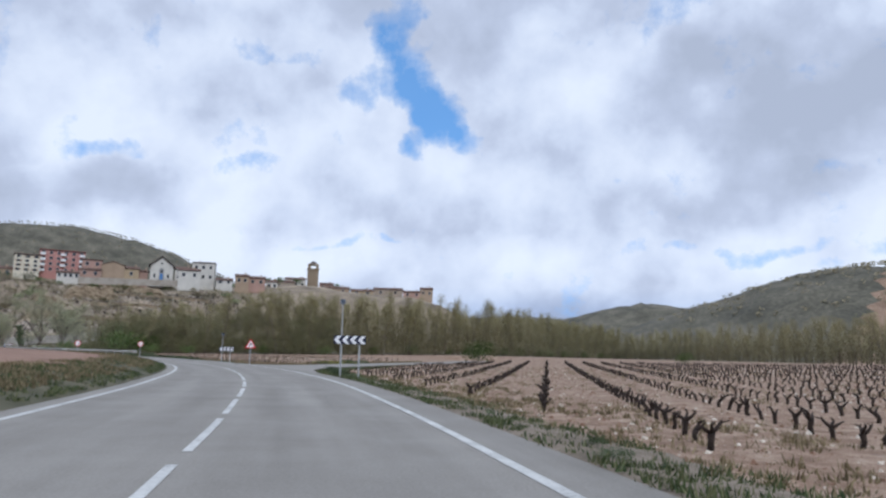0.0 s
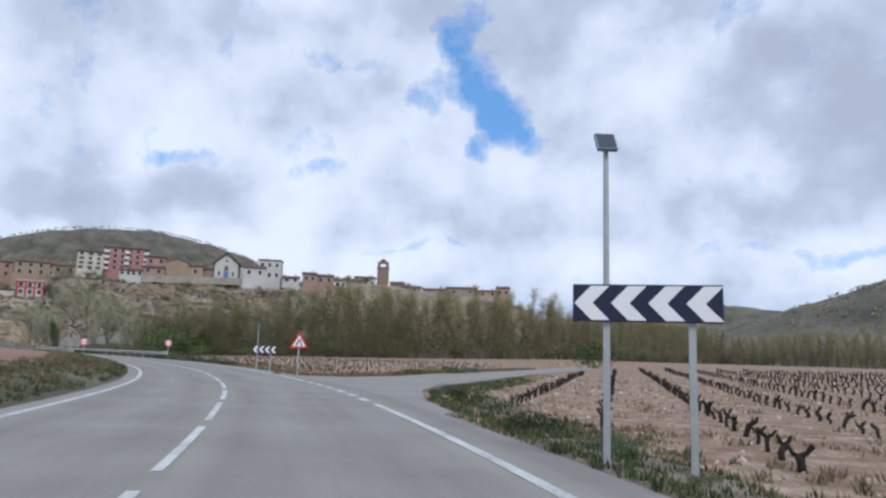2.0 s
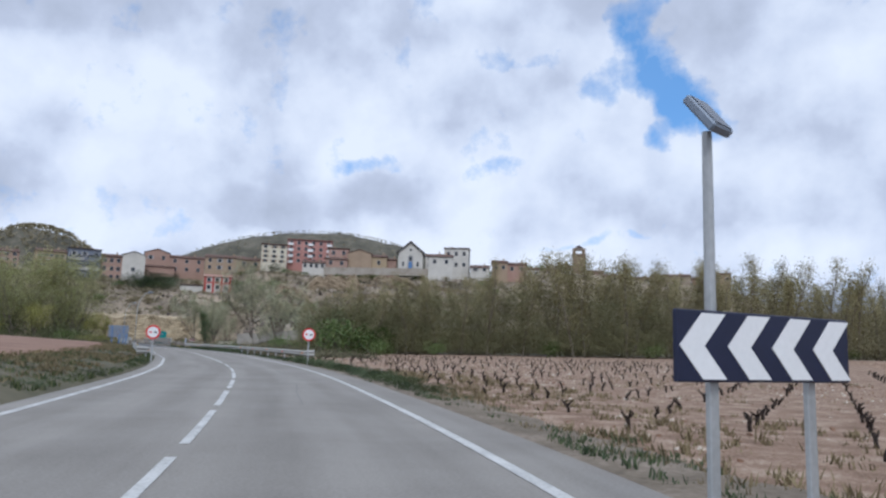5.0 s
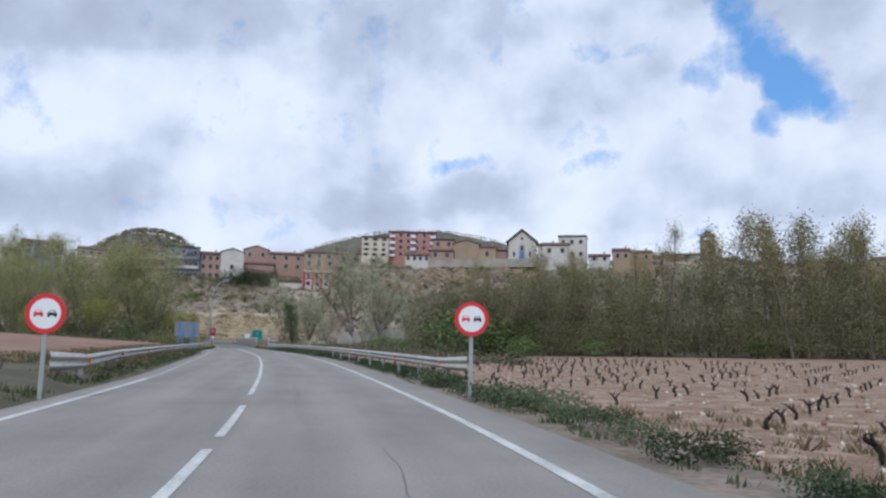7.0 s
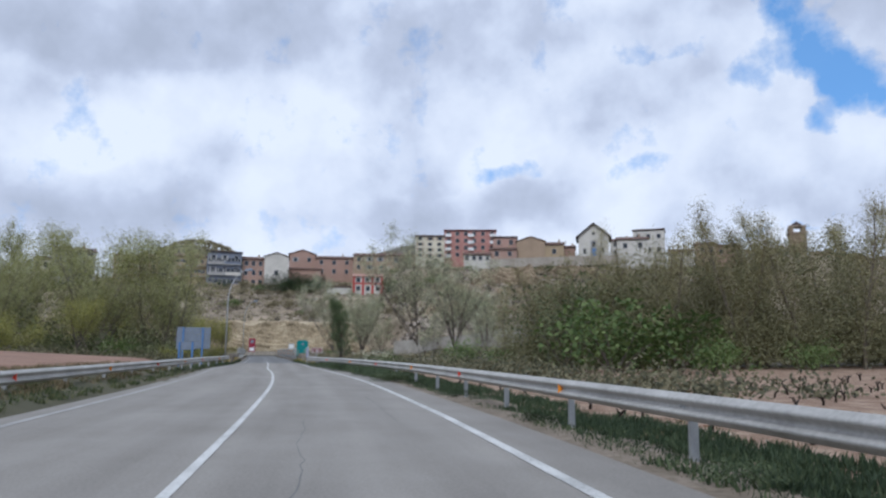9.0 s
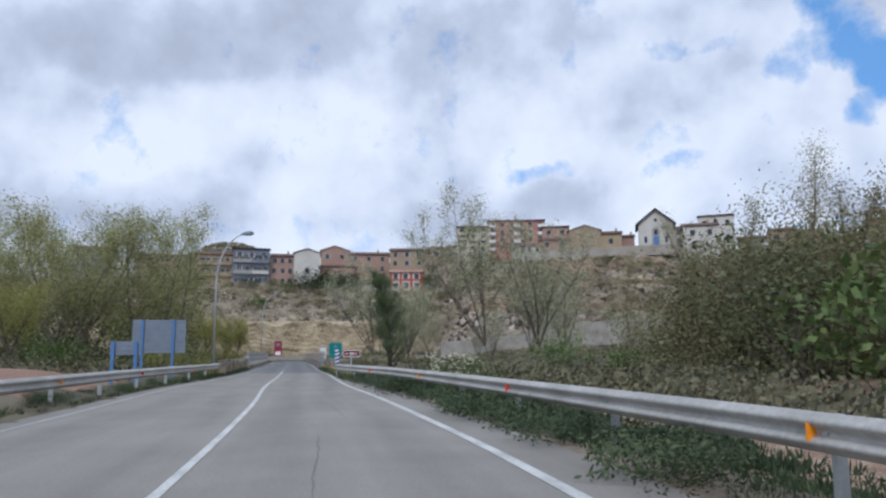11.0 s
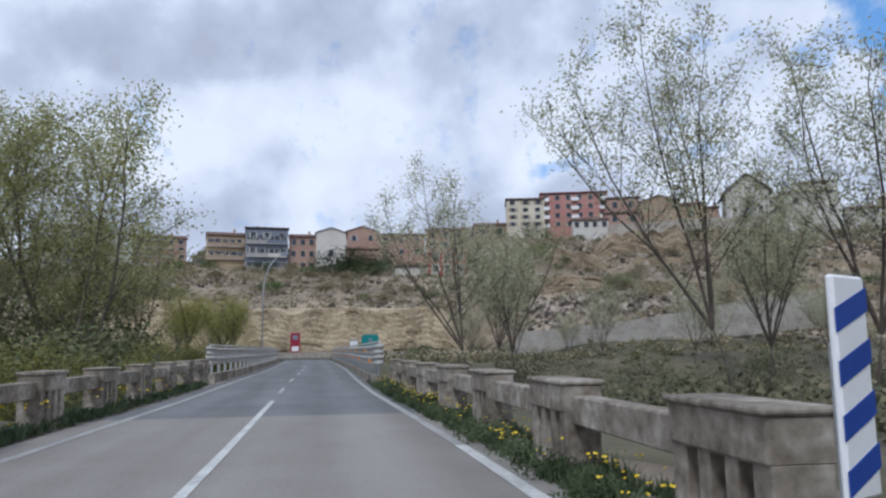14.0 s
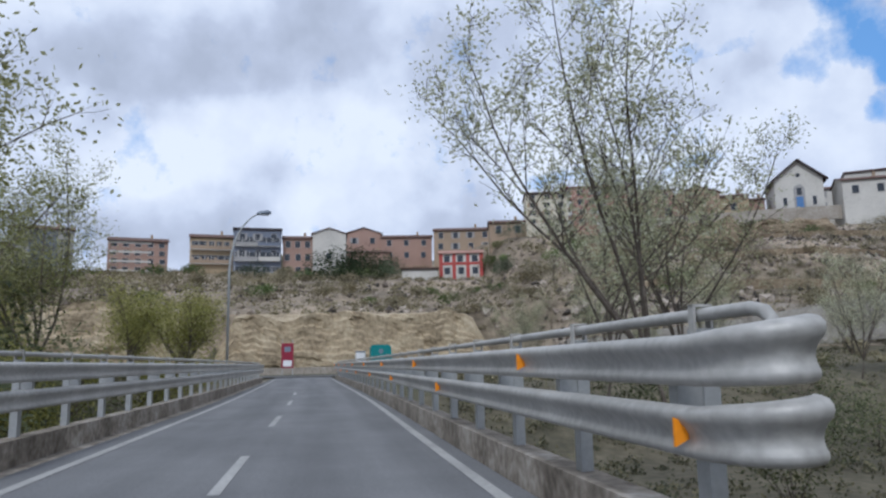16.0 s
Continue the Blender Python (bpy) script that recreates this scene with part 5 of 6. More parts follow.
def double_rail(s0, s1, off, face, label, reflectors):
    """Two beams one above the other on posts, a tube handrail behind them and a concrete kerb below."""
    root = thing("bridge_rail", label, "guard rail", group="bridge rails")
    n, back = int((s1 - s0) / 4), off + face * .24
    for k in range(n):
        a = s0 + 4 * k
        ss = [a + 4.04 * i / 6 for i in range(7)]
        for j, z in enumerate((.66, 1.03)):
            r_ = part("rail", beam(Build(), [on_road(q, off) for q in ss], z, face, [.88] * len(ss), shape=FOLD), M["steel"], root, smooth=True)
            if k == 0:
                bend = ((0, 0), (.1, .006), (.2, .02), (.3, .045), (.38, .08), (.44, .13), (.475, .19), (.48, .26), (.46, .32))
                pts = [on_road(s0 - d, off + face * o) for d, o in bend]
                m_ = len(pts)
                part("rail_end", beam(Build(), pts[::-1], z, face, [.88 + .02 * i for i in range(m_)][::-1], [.006 * i for i in range(m_)][::-1], FOLD), M["steel"], root, "rail end curled away from the road", smooth=True)
            if reflectors and k % 2 == 0:
                q = a + (.1, 3.1)[j]
                x, y = on_road(q, off - face * .105)
                part("reflector", Build().prism([(0, -.075), (.085, -.035), (.085, .035), (0, .075)], -.02, 0, pose(x, y, z + .157, 0, 0, bearing(a))), M["orange"], r_, "orange reflector")
            for q in (.35, 2.35):
                x, y = on_road(a + q, off - face * .014)
                part("bolt", box_mesh("bolt", (-.012, -.018, -.018), (.012, .018, .018), M["post"]), None, r_).matrix_basis = pose(x, y, z + .157, 0, 0, bearing(a))
        for q in (.35, 2.35):
            x, y = on_road(a + q, back)
            m = pose(x, y, 0, 0, 0, bearing(a))
            pst = part("post", Build().box((-.05, -.07, -.5), (.05, .07, 1.36), m), M["post"], root)
            strap = Build().box((-.06, -.03, 1.3), (-.045, .03, 1.5), m).box((.045, -.03, 1.3), (.06, .03, 1.5), m).box((-.06, -.03, 1.485), (.06, .03, 1.5), m)
            part("bracket", strap, M["steel"], pst, "steel strap over the handrail")
            part("spacer", Build().box((-.2, -.05, .8), (-.05, .05, 1.3), m if face > 0 else m @ pose(0, 0, 0, 0, 0, 180)), M["post"], pst)
        hp = [(*on_road(q, back), 1.44) for q in ss]
        if k == 0:
            hp = [(*on_road(s0 - .34, back - face * .1), 1.3), (*on_road(s0 - .33, back), 1.36), (*on_road(s0 - .26, back), 1.42), (*on_road(s0 - .16, back), 1.44)] + hp
        part("handrail", Build().tube(hp, [.038] * len(hp), 8), M["steel"], root, "round steel handrail", smooth=True)
        part("kerb", beam_box(a, a + 4.02, off + face * .2, .14, -.1, .3), M["concrete"], root)
    return root


def beam_box(s0, s1, off, half, z0, z1):
    b = Build()
    p = [on_road(s0, off - half), on_road(s0, off + half), on_road(s1, off + half), on_road(s1, off - half)]
    b.v += [(x, y, z) for z in (z0, z1) for x, y in p]
    b.f += [(0, 1, 2, 3), (4, 7, 6, 5), (0, 4, 5, 1), (1, 5, 6, 2), (2, 6, 7, 3), (3, 7, 4, 0)]
    return b


double_rail(203.95, 264, 2.9, 1, "double galvanised guard rail with a tube handrail along the bridge", True)
double_rail(209.2, 264, -2.95, -1, "double galvanised guard rail with a tube handrail along the bridge", False)

# beyond the bridge
x, y = uv_xy(85, -3.9)
root = thing("notice_board", "red roadside notice board on two posts", "notice board", pose(x, y, .2, 0, 0, 46))
part("board", Build().box((-.7, -.05, .7), (.7, .05, 3.6)), M["maroon"], root, bevel=.02)
part("panel", Build().box((-.5, -.06, .9), (.5, -.045, 1.6)), M["white"], root, "pale lower panel")
part("panel", Build().box((-.35, -.06, 2.6), (.35, -.045, 3.2)), M["signback"], root, "grey emblem panel")
for px in (-.6, .6):
    steel_post(root, px, .1, -.6, 4.0, .1, .08)
x, y = uv_xy(87, 7.2)
root = thing("recycling_container", "teal recycling container with rounded shoulders by the wall", "container", pose(x, y, .1, 0, 0, 46))
part("body", Build().prism(rounded([(-1.3, 0), (1.3, 0), (1.25, 3.1), (1.0, 3.4), (-1.0, 3.4), (-1.25, 3.1)], .15), -.9, .9), M["teal"], root, bevel=.03)
part("emblem", Build().prism([(.3 * math.cos(a), 2.6 + .3 * math.sin(a)) for a in np.linspace(0, 6.28, 9)[:-1]], -.92, -.89), M["signback"], root, "pale emblem")
x, y = uv_xy(87.5, 4.8)
root = thing("white_container", "small white waste container by the wall", "container", pose(x, y, .1, 0, 0, 46))
part("body", Build().box((-.6, -.5, .05), (.6, .5, 2.55)), M["white"], root, bevel=.12)
part("lid", Build().box((-.65, -.55, 2.53), (.65, .55, 2.68)), M["signback"], root, bevel=.05)


# ---- trees ----
def grow(seed, h, r0, first, n1, angle, reach, n2, leaves, leaf, lean=(0, 0), forks=0, droop=0.0, taper=1.0, twig=1.0, along=(.25, 1.0), n3=0, slim=False):
    """Wood and leaves of one tree. first: where limbs begin; angle: limbs from the upright; reach: limb length per height."""
    r = random.Random(seed)
    wood, crown = Build(), Build()
    tips = []

    def limb(p, d, length, rad, k, sides, curl):
        pts, q = [p.copy()], p.copy()
        d = d.normalized()
        for i in range(k):
            d = (d + Vector((r.gauss(0, .09), r.gauss(0, .09), curl + r.gauss(0, .05)))).normalized()
            q = q + d * (length / k)
            pts.append(q.copy())
        wood.tube(pts, [max(.006, rad * (1 - .85 * i / k)) for i in range(k + 1)], sides, cap=False)
        return pts

    trunks = []
    if forks:
        stem = limb(Vector((0, 0, -.4)), Vector((lean[0] * .5, lean[1] * .5, 1)), h * first + .4, r0, 3, 7, 0)
        for i in range(forks):
            a = i * 2 * math.pi / forks + r.uniform(-.4, .4)
            t = r.uniform(.3, .75) * radians(angle)
            trunks.append((limb(stem[-1], Vector((math.cos(a) * math.sin(t) + lean[0], math.sin(a) * math.sin(t) + lean[1], math.cos(t))), h * (1 - first) * r.uniform(.8, 1), r0 * .6, 8, 6, .03), h * (1 - first), r0 * .6, .15))
    else:
        trunks.append((limb(Vector((0, 0, -.4)), Vector((lean[0], lean[1], 1)), h + .4, r0, 9, 7, .02), h, r0, first))
    for pts, hh, rr, f0 in trunks:
        for i in range(n1):
            f = f0 + (1 - f0) * ((i + r.random()) / n1) ** taper
            j = min(len(pts) - 2, int(f * (len(pts) - 1)))
            p = pts[j].lerp(pts[j + 1], f * (len(pts) - 1) - j)
            a, t = i * 2.4 + r.uniform(-.5, .5), radians(angle * r.uniform(.7, 1.3))
            d = Vector((math.cos(a) * math.sin(t), math.sin(a) * math.sin(t), math.cos(t)))
            ln = hh * reach * r.uniform(.7, 1.15) * (1.05 - .75 * f)
            lp = limb(p, d, ln, rr * .42 * (1.1 - .8 * f), 3, 3 if slim else 4, .075 - droop)
            tips.append((lp, 1))
            for q in range(n2):
                g = r.uniform(.25, 1)
                jj = min(len(lp) - 2, int(g * (len(lp) - 1)))
                pp = lp[jj].lerp(lp[jj + 1], g * (len(lp) - 1) - jj)
                dd = (lp[jj + 1] - lp[jj]).normalized() + Vector((r.gauss(0, .55), r.gauss(0, .55), r.gauss(.15, .35)))
                l2 = limb(pp, dd, ln * r.uniform(.25, .5), rr * .14 * (1.1 - .7 * f), 2, 3, .05 - droop)
                tips.append((l2, 2))
                for _ in range(n3):
                    g = r.uniform(.2, 1)
                    jj = min(len(l2) - 2, int(g * (len(l2) - 1)))
                    dd = (l2[jj + 1] - l2[jj]).normalized() + Vector((r.gauss(0, .6), r.gauss(0, .6), r.gauss(.1, .4)))
                    tips.append((limb(l2[jj], dd, ln * r.uniform(.12, .25), .012, 2, 3, .02 - droop), 2))
    for _ in range(leaves):
        lp, lev = r.choice(tips)
        g = r.uniform(*along)
        j = min(len(lp) - 2, int(g * (len(lp) - 1)))
        c = lp[j].lerp(lp[j + 1], g * (len(lp) - 1) - j) + Vector((r.gauss(0, 1), r.gauss(0, 1), r.gauss(0, 1))) * leaf * 1.2 * twig
        a = Vector((r.gauss(0, 1), r.gauss(0, 1), r.gauss(0, .8))).normalized()
        b = a.orthogonal().normalized()
        b = (Matrix.Rotation(r.uniform(0, 6.3), 3, a) @ b) * leaf * r.uniform(.3, .55)
        a = a * leaf * r.uniform(.6, 1.2)
        crown.quad(c - a * .5, c + b * .5, c + a * .5, c - b * .5)
    return wood, crown


def tree_kind(name, label, wood_m, leaf_m, group, **kw):
    w, c = grow(**kw)
    root = thing(name, label, "tree", group=group)
    part("trunk", w, M[wood_m], root, smooth=True)
    part("crown", c, M[leaf_m], root)
    return root


def plant(kinds, x, y, scale=1.0, sink=0.0, z=None, r=rnd, turn=None):
    """Puts a tree down: the first use of a kind takes the tree itself, later ones a copy."""
    ob = r.choice(kinds)
    h = gz(x, y) if z is None else z
    m = Matrix.Translation((x, y, h - sink)) @ Matrix.Rotation(r.uniform(0, 6.3) if turn is None else turn, 4, "Z")
    if "placed" not in USED.setdefault(ob.name, set()):
        USED[ob.name].add("placed")
        ob.matrix_world = m
        ob.scale = (scale, scale, scale * r.uniform(.92, 1.08))
        return ob
    c = copy_thing(ob, m)
    c.scale = (scale, scale, scale * r.uniform(.92, 1.08))
    return c


USED = {}
POPLAR = dict(h=13.0, r0=.16, first=.06, n1=27, angle=27, reach=.26, n2=1, slim=True, leaf=.27, taper=.85, twig=1.5)
poplars = [tree_kind("poplar", "slender grey-brown poplar with opening olive buds in the riverside grove", "palebark", "leaf_poplar", "poplar grove",
                     seed=10 + i, leaves=1800, **POPLAR) for i in range(5)]
far_poplars = [tree_kind("far_poplar", "distant grey-brown poplar in the grove below the hill", "palebark", "leaf_poplar", "far poplar grove",
                         seed=20 + i, leaves=1300, **POPLAR) for i in range(2)]
near_poplars = [tree_kind("poplar", "slender grey-brown poplar with opening olive buds at the grove edge", "palebark", "leaf_poplar", "poplar grove",
                          seed=30 + i, leaves=5000, **{**POPLAR, "leaf": .14, "n2": 2, "twig": 2.4}) for i in range(2)]
GROVE = [(-81, 169), (-74, 163), (-62, 162), (-46, 167), (-28, 173), (-8, 190), (14, 216), (36, 255), (58, 300), (88, 355)]
grove = catmull(GROVE, 1.0)
for i in range(0, len(grove) - 1, 3):
    p, q = grove[i], grove[i + 1]
    n = (q - p).normalized()
    n = Vector((-n.y, n.x))
    rows = 4 if i < 110 else 3
    for k in range(rows):
        if rnd.random() < .93:
            a = p + n * (k * 4.2 + rnd.uniform(-1.4, 1.4)) + (q - p).normalized() * rnd.uniform(-1.7, 1.7)
            plant(near_poplars if i < 36 else poplars, a.x, a.y, rnd.uniform(.88, 1.12) * float(np.interp(i - k * 2, (0, 6, 12, 20, 40), (.56, .64, .72, .82, 1.0))))
# thicket under the poplars, too dense to count
b, edge, r = Build(), Build(), random.Random(55)
for _ in range(8600):
    i = int((len(grove) - 1) * r.random() ** 1.45)
    if i < 4:
        continue
    p, q = grove[i], grove[i + 1]
    n = (q - p).normalized()
    k = r.random() * (.35 if r.random() < .35 else 1)
    a = p + Vector((-n.y, n.x)) * r.uniform(-2.2, 11) * (1.1 - .5 * k)
    z = gz(a.x, a.y) + 10.8 * k * float(np.interp(i, (0, 6, 12, 20, 40), (.42, .58, .68, .78, .95))) * (.8 + .35 * math.sin(i * 1.9) * math.sin(i * .7))
    size, many = (.17, 95) if i < 60 else (.32, 24)
    for _ in range(many):
        c = Vector((a.x, a.y, z)) + Vector((r.gauss(0, 1.05), r.gauss(0, 1.05), abs(r.gauss(0, .85))))
        a1 = Vector((r.gauss(0, 1), r.gauss(0, 1), r.gauss(0, 1))).normalized() * size
        b1 = a1.orthogonal() * .5
        (edge if i < 60 else b).quad(c - a1 * .5, c + b1 * .5, c + a1 * .5, c - b1 * .5)
tagged(new("grove_thicket", b.mesh("grove_thicket", M["leaf_thicket"])), "dense olive-brown thicket of young shoots under the poplars", "thicket", kind="stuff")
tagged(new("grove_edge", edge.mesh("grove_edge", M["leaf_edge"])), "dense olive-green undergrowth at the near end of the grove", "thicket", kind="stuff")
# a second grove at the foot of the far hill
for i, p in enumerate(catmull([(84, 352), (92, 300), (98, 240), (100, 180), (92, 130), (80, 95)], 3.4)):
    for k in range(3):
        a = p + Vector((k * 4 + rnd.uniform(-1.5, 1.5), rnd.uniform(-1.5, 1.5)))
        plant(far_poplars, a.x, a.y, rnd.uniform(.7, .95))

willows = [tree_kind("riverside_tree", "tall many-stemmed riverside tree with pale spring leaves", "palebark", "leaf_willow", "trees left of the bridge",
                     seed=40 + i, h=20, r0=.23, first=.1, n1=15, angle=47, reach=.34, n2=7, leaves=19000, leaf=.25, forks=6, droop=.0, twig=1.7, n3=2) for i in range(2)]
for u, v, sc in ((24, -16.6, 1.06), (20, -24, 1.08), (34, -25, 1.05), (28, -37, .95), (42, -38, .95), (33, -50, .9), (14, -33, .8), (40, -16, .7)):
    plant(willows, *uv_xy(u, v), sc)
golden = [tree_kind("yellow_green_tree", "low spreading tree with yellow-green spring leaves", "bark", "leaf_spring", "yellow-green trees",
                    seed=60 + i, h=7, r0=.2, first=.15, n1=13, angle=52, reach=.4, n2=5, leaves=7500, leaf=.17, forks=3, twig=2.4) for i in range(2)]
for u, v, sc in ((34, -8.5, .8), (44, -9, .8), (26, -11, .8), (15, -12, .75), (5, -13, .7), (52, -14, 1.0), (62, -12, 1.1), (70, -18, 1.1), (58, -26, 1.3), (74, -30, 1.2), (-6, -20, .8), (2, -28, 1.0), (10, -40, 1.0), (60, -40, 1.2)):
    plant(golden, *uv_xy(u, v), sc)

bare = [tree_kind("young_leafing_tree", "open-crowned slender tree with sparse new leaves on thin branches", "bark", "leaf_pale", "trees right of the bridge",
                  seed=81 + i, h=13, r0=.115, lean=(-.12, -.14) if i == 0 else (.04, .02), first=.16, n1=11, angle=42, reach=.44, n2=6, leaves=8500, leaf=.165, forks=5, twig=1.6, n3=2, along=(.4, 1.0)) for i in range(2)]
for u, v, sc in ((13.4, 6.5, .86), (4.6, 15.8, 1.22)):
    plant(bare[:1], *uv_xy(u, v), sc, z=-.6, turn=0)
for u, v, sc in ((21, 11, .8), (-.5, 18.0, 1.1), (10, 21, .85), (30, 12, .85), (22, 30, .9), (44, 18, .6), (48, 28, .65), (40, 34, .7), (50, 42, .6), (34, 44, .7), (46, 54, .65), (56, 16, .6), (62, 30, .5), (68, 40, .5)):
    plant(bare[1:], *uv_xy(u, v), sc, z=-.6)
dark = [tree_kind("dark_green_tree", "narrow dense dark green tree behind the guard rail", "bark", "leaf_dark", "",
                  seed=93, h=5.7, r0=.13, lean=(-.07, -.05), first=.14, n1=34, angle=38, reach=.32, n2=7, leaves=26000, leaf=.07, twig=1.5, n3=1)]
plant(dark, -89.2, 153.8, 1.0, z=-.2, turn=0)


# ---- bushes ----
def bush_kind(name, label, leaf_m, seed, h, w, leaves, leaf, group=""):
    r = random.Random(seed)
    root = thing(name, label, "bush", group=group)
    wood, crown = Build(), Build()
    lobes = [(Vector((r.uniform(-.5, .5) * w, r.uniform(-.5, .5) * w, r.uniform(.35, .75) * h)), r.uniform(.25, .45)) for _ in range(9)]
    for c, s_ in lobes:
        wood.tube([Vector((0, 0, -.2)), c * .6, c], [.03, .02, .01], 4, False)
    for _ in range(leaves):
        c, s_ = r.choice(lobes)
        d = Vector((r.gauss(0, 1), r.gauss(0, 1), r.gauss(0, 1))).normalized() * r.uniform(.55, 1.1)
        p = c + Vector((d.x * s_ * w, d.y * s_ * w, d.z * s_ * h))
        if p.z < 0:
            p.z = r.uniform(0, .2) * h
        a = Vector((r.gauss(0, 1), r.gauss(0, 1), r.gauss(0, .7))).normalized()
        b = a.orthogonal().normalized() * leaf * r.uniform(.3, .6)
        a = a * leaf * r.uniform(.6, 1.2)
        crown.quad(p - a * .5, p + b * .5, p + a * .5, p - b * .5)
    if leaf > .08:
        part("stem", wood, M["bark"], root)
    part("foliage", crown, M[leaf_m], root)
    return root


bushes = [bush_kind("bush", "rounded green bush on the river bank", "leaf_bush", 100 + i, 2.4, 3.0, 950, .26, "river bank bushes") for i in range(2)]
for x, y, s in ((7.7, 145.5, 1.7), (-66.3, 152.5, 1.9), (-63.0, 155.0, 1.6), (-79.5, 195.5, 2.0), (-74, 190, 1.8), (-66, 155, 1.0), (-60, 150, .9), (-84, 182, 1.3), (-90, 176, 1.2)):
    plant(bushes, x, y, s)
plant(bushes, 37.7, 112.1, .7)
for p in grove[::14]:
    plant(bushes, p.x + rnd.uniform(-2, 0), p.y - rnd.uniform(.5, 3), rnd.uniform(.7, 1.2))
for _ in range(60):
    u, v = rnd.uniform(-16, 48), rnd.choice((-1, 1)) * rnd.uniform(7.5, 60)
    if v > 9:
        continue
    if abs(off_road(*uv_xy(u, v))[1][0]) < 8.5:
        continue
    plant(bushes, *uv_xy(u, v), rnd.uniform(.6, 1.3))
scrubs = [bush_kind("scrub_bush", "dry olive-brown scrub bush on the slope", "leaf_scrub", 120 + i, 1.8, 2.6, 500, .3, "slope scrub") for i in range(2)]
scrubs.append(bush_kind("scrub_bush", "green scrub bush on the slope", "leaf_bush", 130, 2.0, 2.8, 600, .3, "slope scrub"))
for _ in range(300):
    u, v = rnd.uniform(46, 185), rnd.uniform(-70, 150)
    x, y = uv_xy(u, v)
    if u < 100 and abs(v + 3) < 9:
        continue
    if gz(x, y) < 29 and not (72 < u < 98 and -60 < v < 40) and not (128 < u < 162 and 12 < v < 38) and not (50 < u < 72 and v > 18):
        plant(scrubs, x, y, rnd.uniform(.6, 1.5))
thickets = [bush_kind("thicket_bush", "dense dark olive thicket beside the bridge", "leaf_under", 160 + i, 4.5, 4.5, 1500, .24, "bridge side thickets") for i in range(2)]
for u, v, s in ((8, -11, .8), (14, -13, 1.0), (20, -12, .9), (26, -14, 1.1), (22, -19, 1.3), (32, -11, .8), (38, -15, 1.2), (16, -22, 1.2), (30, -22, 1.3), (6, -20, 1.0), (44, -22, 1.2), (0, -15, .7),
                (12, -16, 1.5), (20, -16, 1.7), (28, -18, 1.8), (36, -20, 1.7), (16, -28, 1.7), (26, -28, 1.9), (36, -30, 1.8), (8, -27, 1.5), (22, -40, 1.8), (34, -44, 1.8), (2, -36, 1.4), (12, -46, 1.6),
                (-34, 17, 1.3), (-30, 21, 1.5), (-25, 24, 1.5), 
                (0, 20, .6), (6, 26, .7), (12, 24, .65), (18, 22, .7), (24, 26, .75), (10, 34, .8), (30, 26, .7), (22, 38, .8), (36, 40, .8), (14, 46, .8), (28, 50, .8),
                (20, 14, .7), (27, 20, .8), (34, 16, .8), (14, 18, .7), (38, 28, .7), (30, 34, .8), (10, 12, .6)):
    plant(thickets, *uv_xy(u, v), s)
shrubs = [bush_kind("pale_shrub", "feathery pale shrub with new twigs on the slope", "leaf_shrub", 145 + i, 4.2, 3.6, 700, .2, "slope shrubs") for i in range(3)]
for _ in range(95):
    u, v = rnd.uniform(52, 128), rnd.uniform(20, 125)
    if not (78 < u < 92 and v < 30) and not (56 < u < 72 and v < 58):
        plant(shrubs, *uv_xy(u, v), rnd.uniform(.5, 1.1))
for u, v, s in ((99, -22, 1.2), (101, 20, 1.0), (104, 27, 1.1), (92, 29, .9), (98, 33, 1.0), (90, -16, .8), (93, 25.5, .9)):
    plant(shrubs, *uv_xy(u, v), s)
hedge = [bush_kind("evergreen_bush", "dense dark evergreen bush below the houses", "leaf_weed", 140, 4, 5, 1800, .3, "dark bushes")]
for u, v, s in ((172, 12, 1.2), (170, 17, 1.3), (168, 8, 1.0), (150, 44, 1.2), (146, 52, 1.1), (141, 38, 1.0), (165, -14, 1.0), (158, 4, .8), (150, 4, 1.9), (149, 9, 1.7), (158, 16, .9), (90, 16, .5), (120, 75, .9)):
    plant(hedge, *uv_xy(u, v), s)
ridge_pines = [bush_kind("ridge_pine", "rounded dark pine behind the ridge houses", "leaf_dark", 180 + i, 4.5, 5.5, 700, .6, "ridge pines") for i in range(2)]
for x, y, s in ((-112, 376, 1.0), (-108, 380, .8), (-104, 377, 1.1), (-98, 402, .9), (-93, 405, 1.0), (-86, 428, .8), (-66, 446, 1.0), (-60, 445, .8), (-53, 448, .9), (-48, 447, .8), (-38, 453, .9)):
    plant(ridge_pines, x, y, s, z=gz(x, y) + 1.2)

# rank green growth on the river banks, too many to count
b, r = Build(), random.Random(78)
for _ in range(6800):
    u, v = r.uniform(-62, 62), r.choice((-1, 1, 1)) * (6.5 + 68 * r.random() ** 1.5)
    if v < 0 and u < -25 or v > 14 and u < -30:
        continue
    x, y = uv_xy(u, v)
    if abs(off_road(x, y)[1][0]) < 6.6:
        continue
    if v > 9 and u > -24 and r.random() < .45:
        continue
    z = gz(x, y)
    s_ = r.uniform(.35, 1.1) * (.6 if v > 9 and u > -24 else .85)
    for _ in range(34):
        d = Vector((r.gauss(0, 1), r.gauss(0, 1), abs(r.gauss(0, .75)))) * s_ * .65
        a1 = Vector((r.gauss(0, 1), r.gauss(0, 1), r.gauss(0, 1))).normalized() * .19
        b1 = a1.orthogonal() * .5
        p = Vector((x, y, z)) + d
        b.quad(p - a1 * .5, p + b1 * .5, p + a1 * .5, p - b1 * .5)
tagged(new("bank_growth", b.mesh("bank_growth", M["leaf_bank"])), "dense dark green growth on the river banks", "brush", kind="stuff")

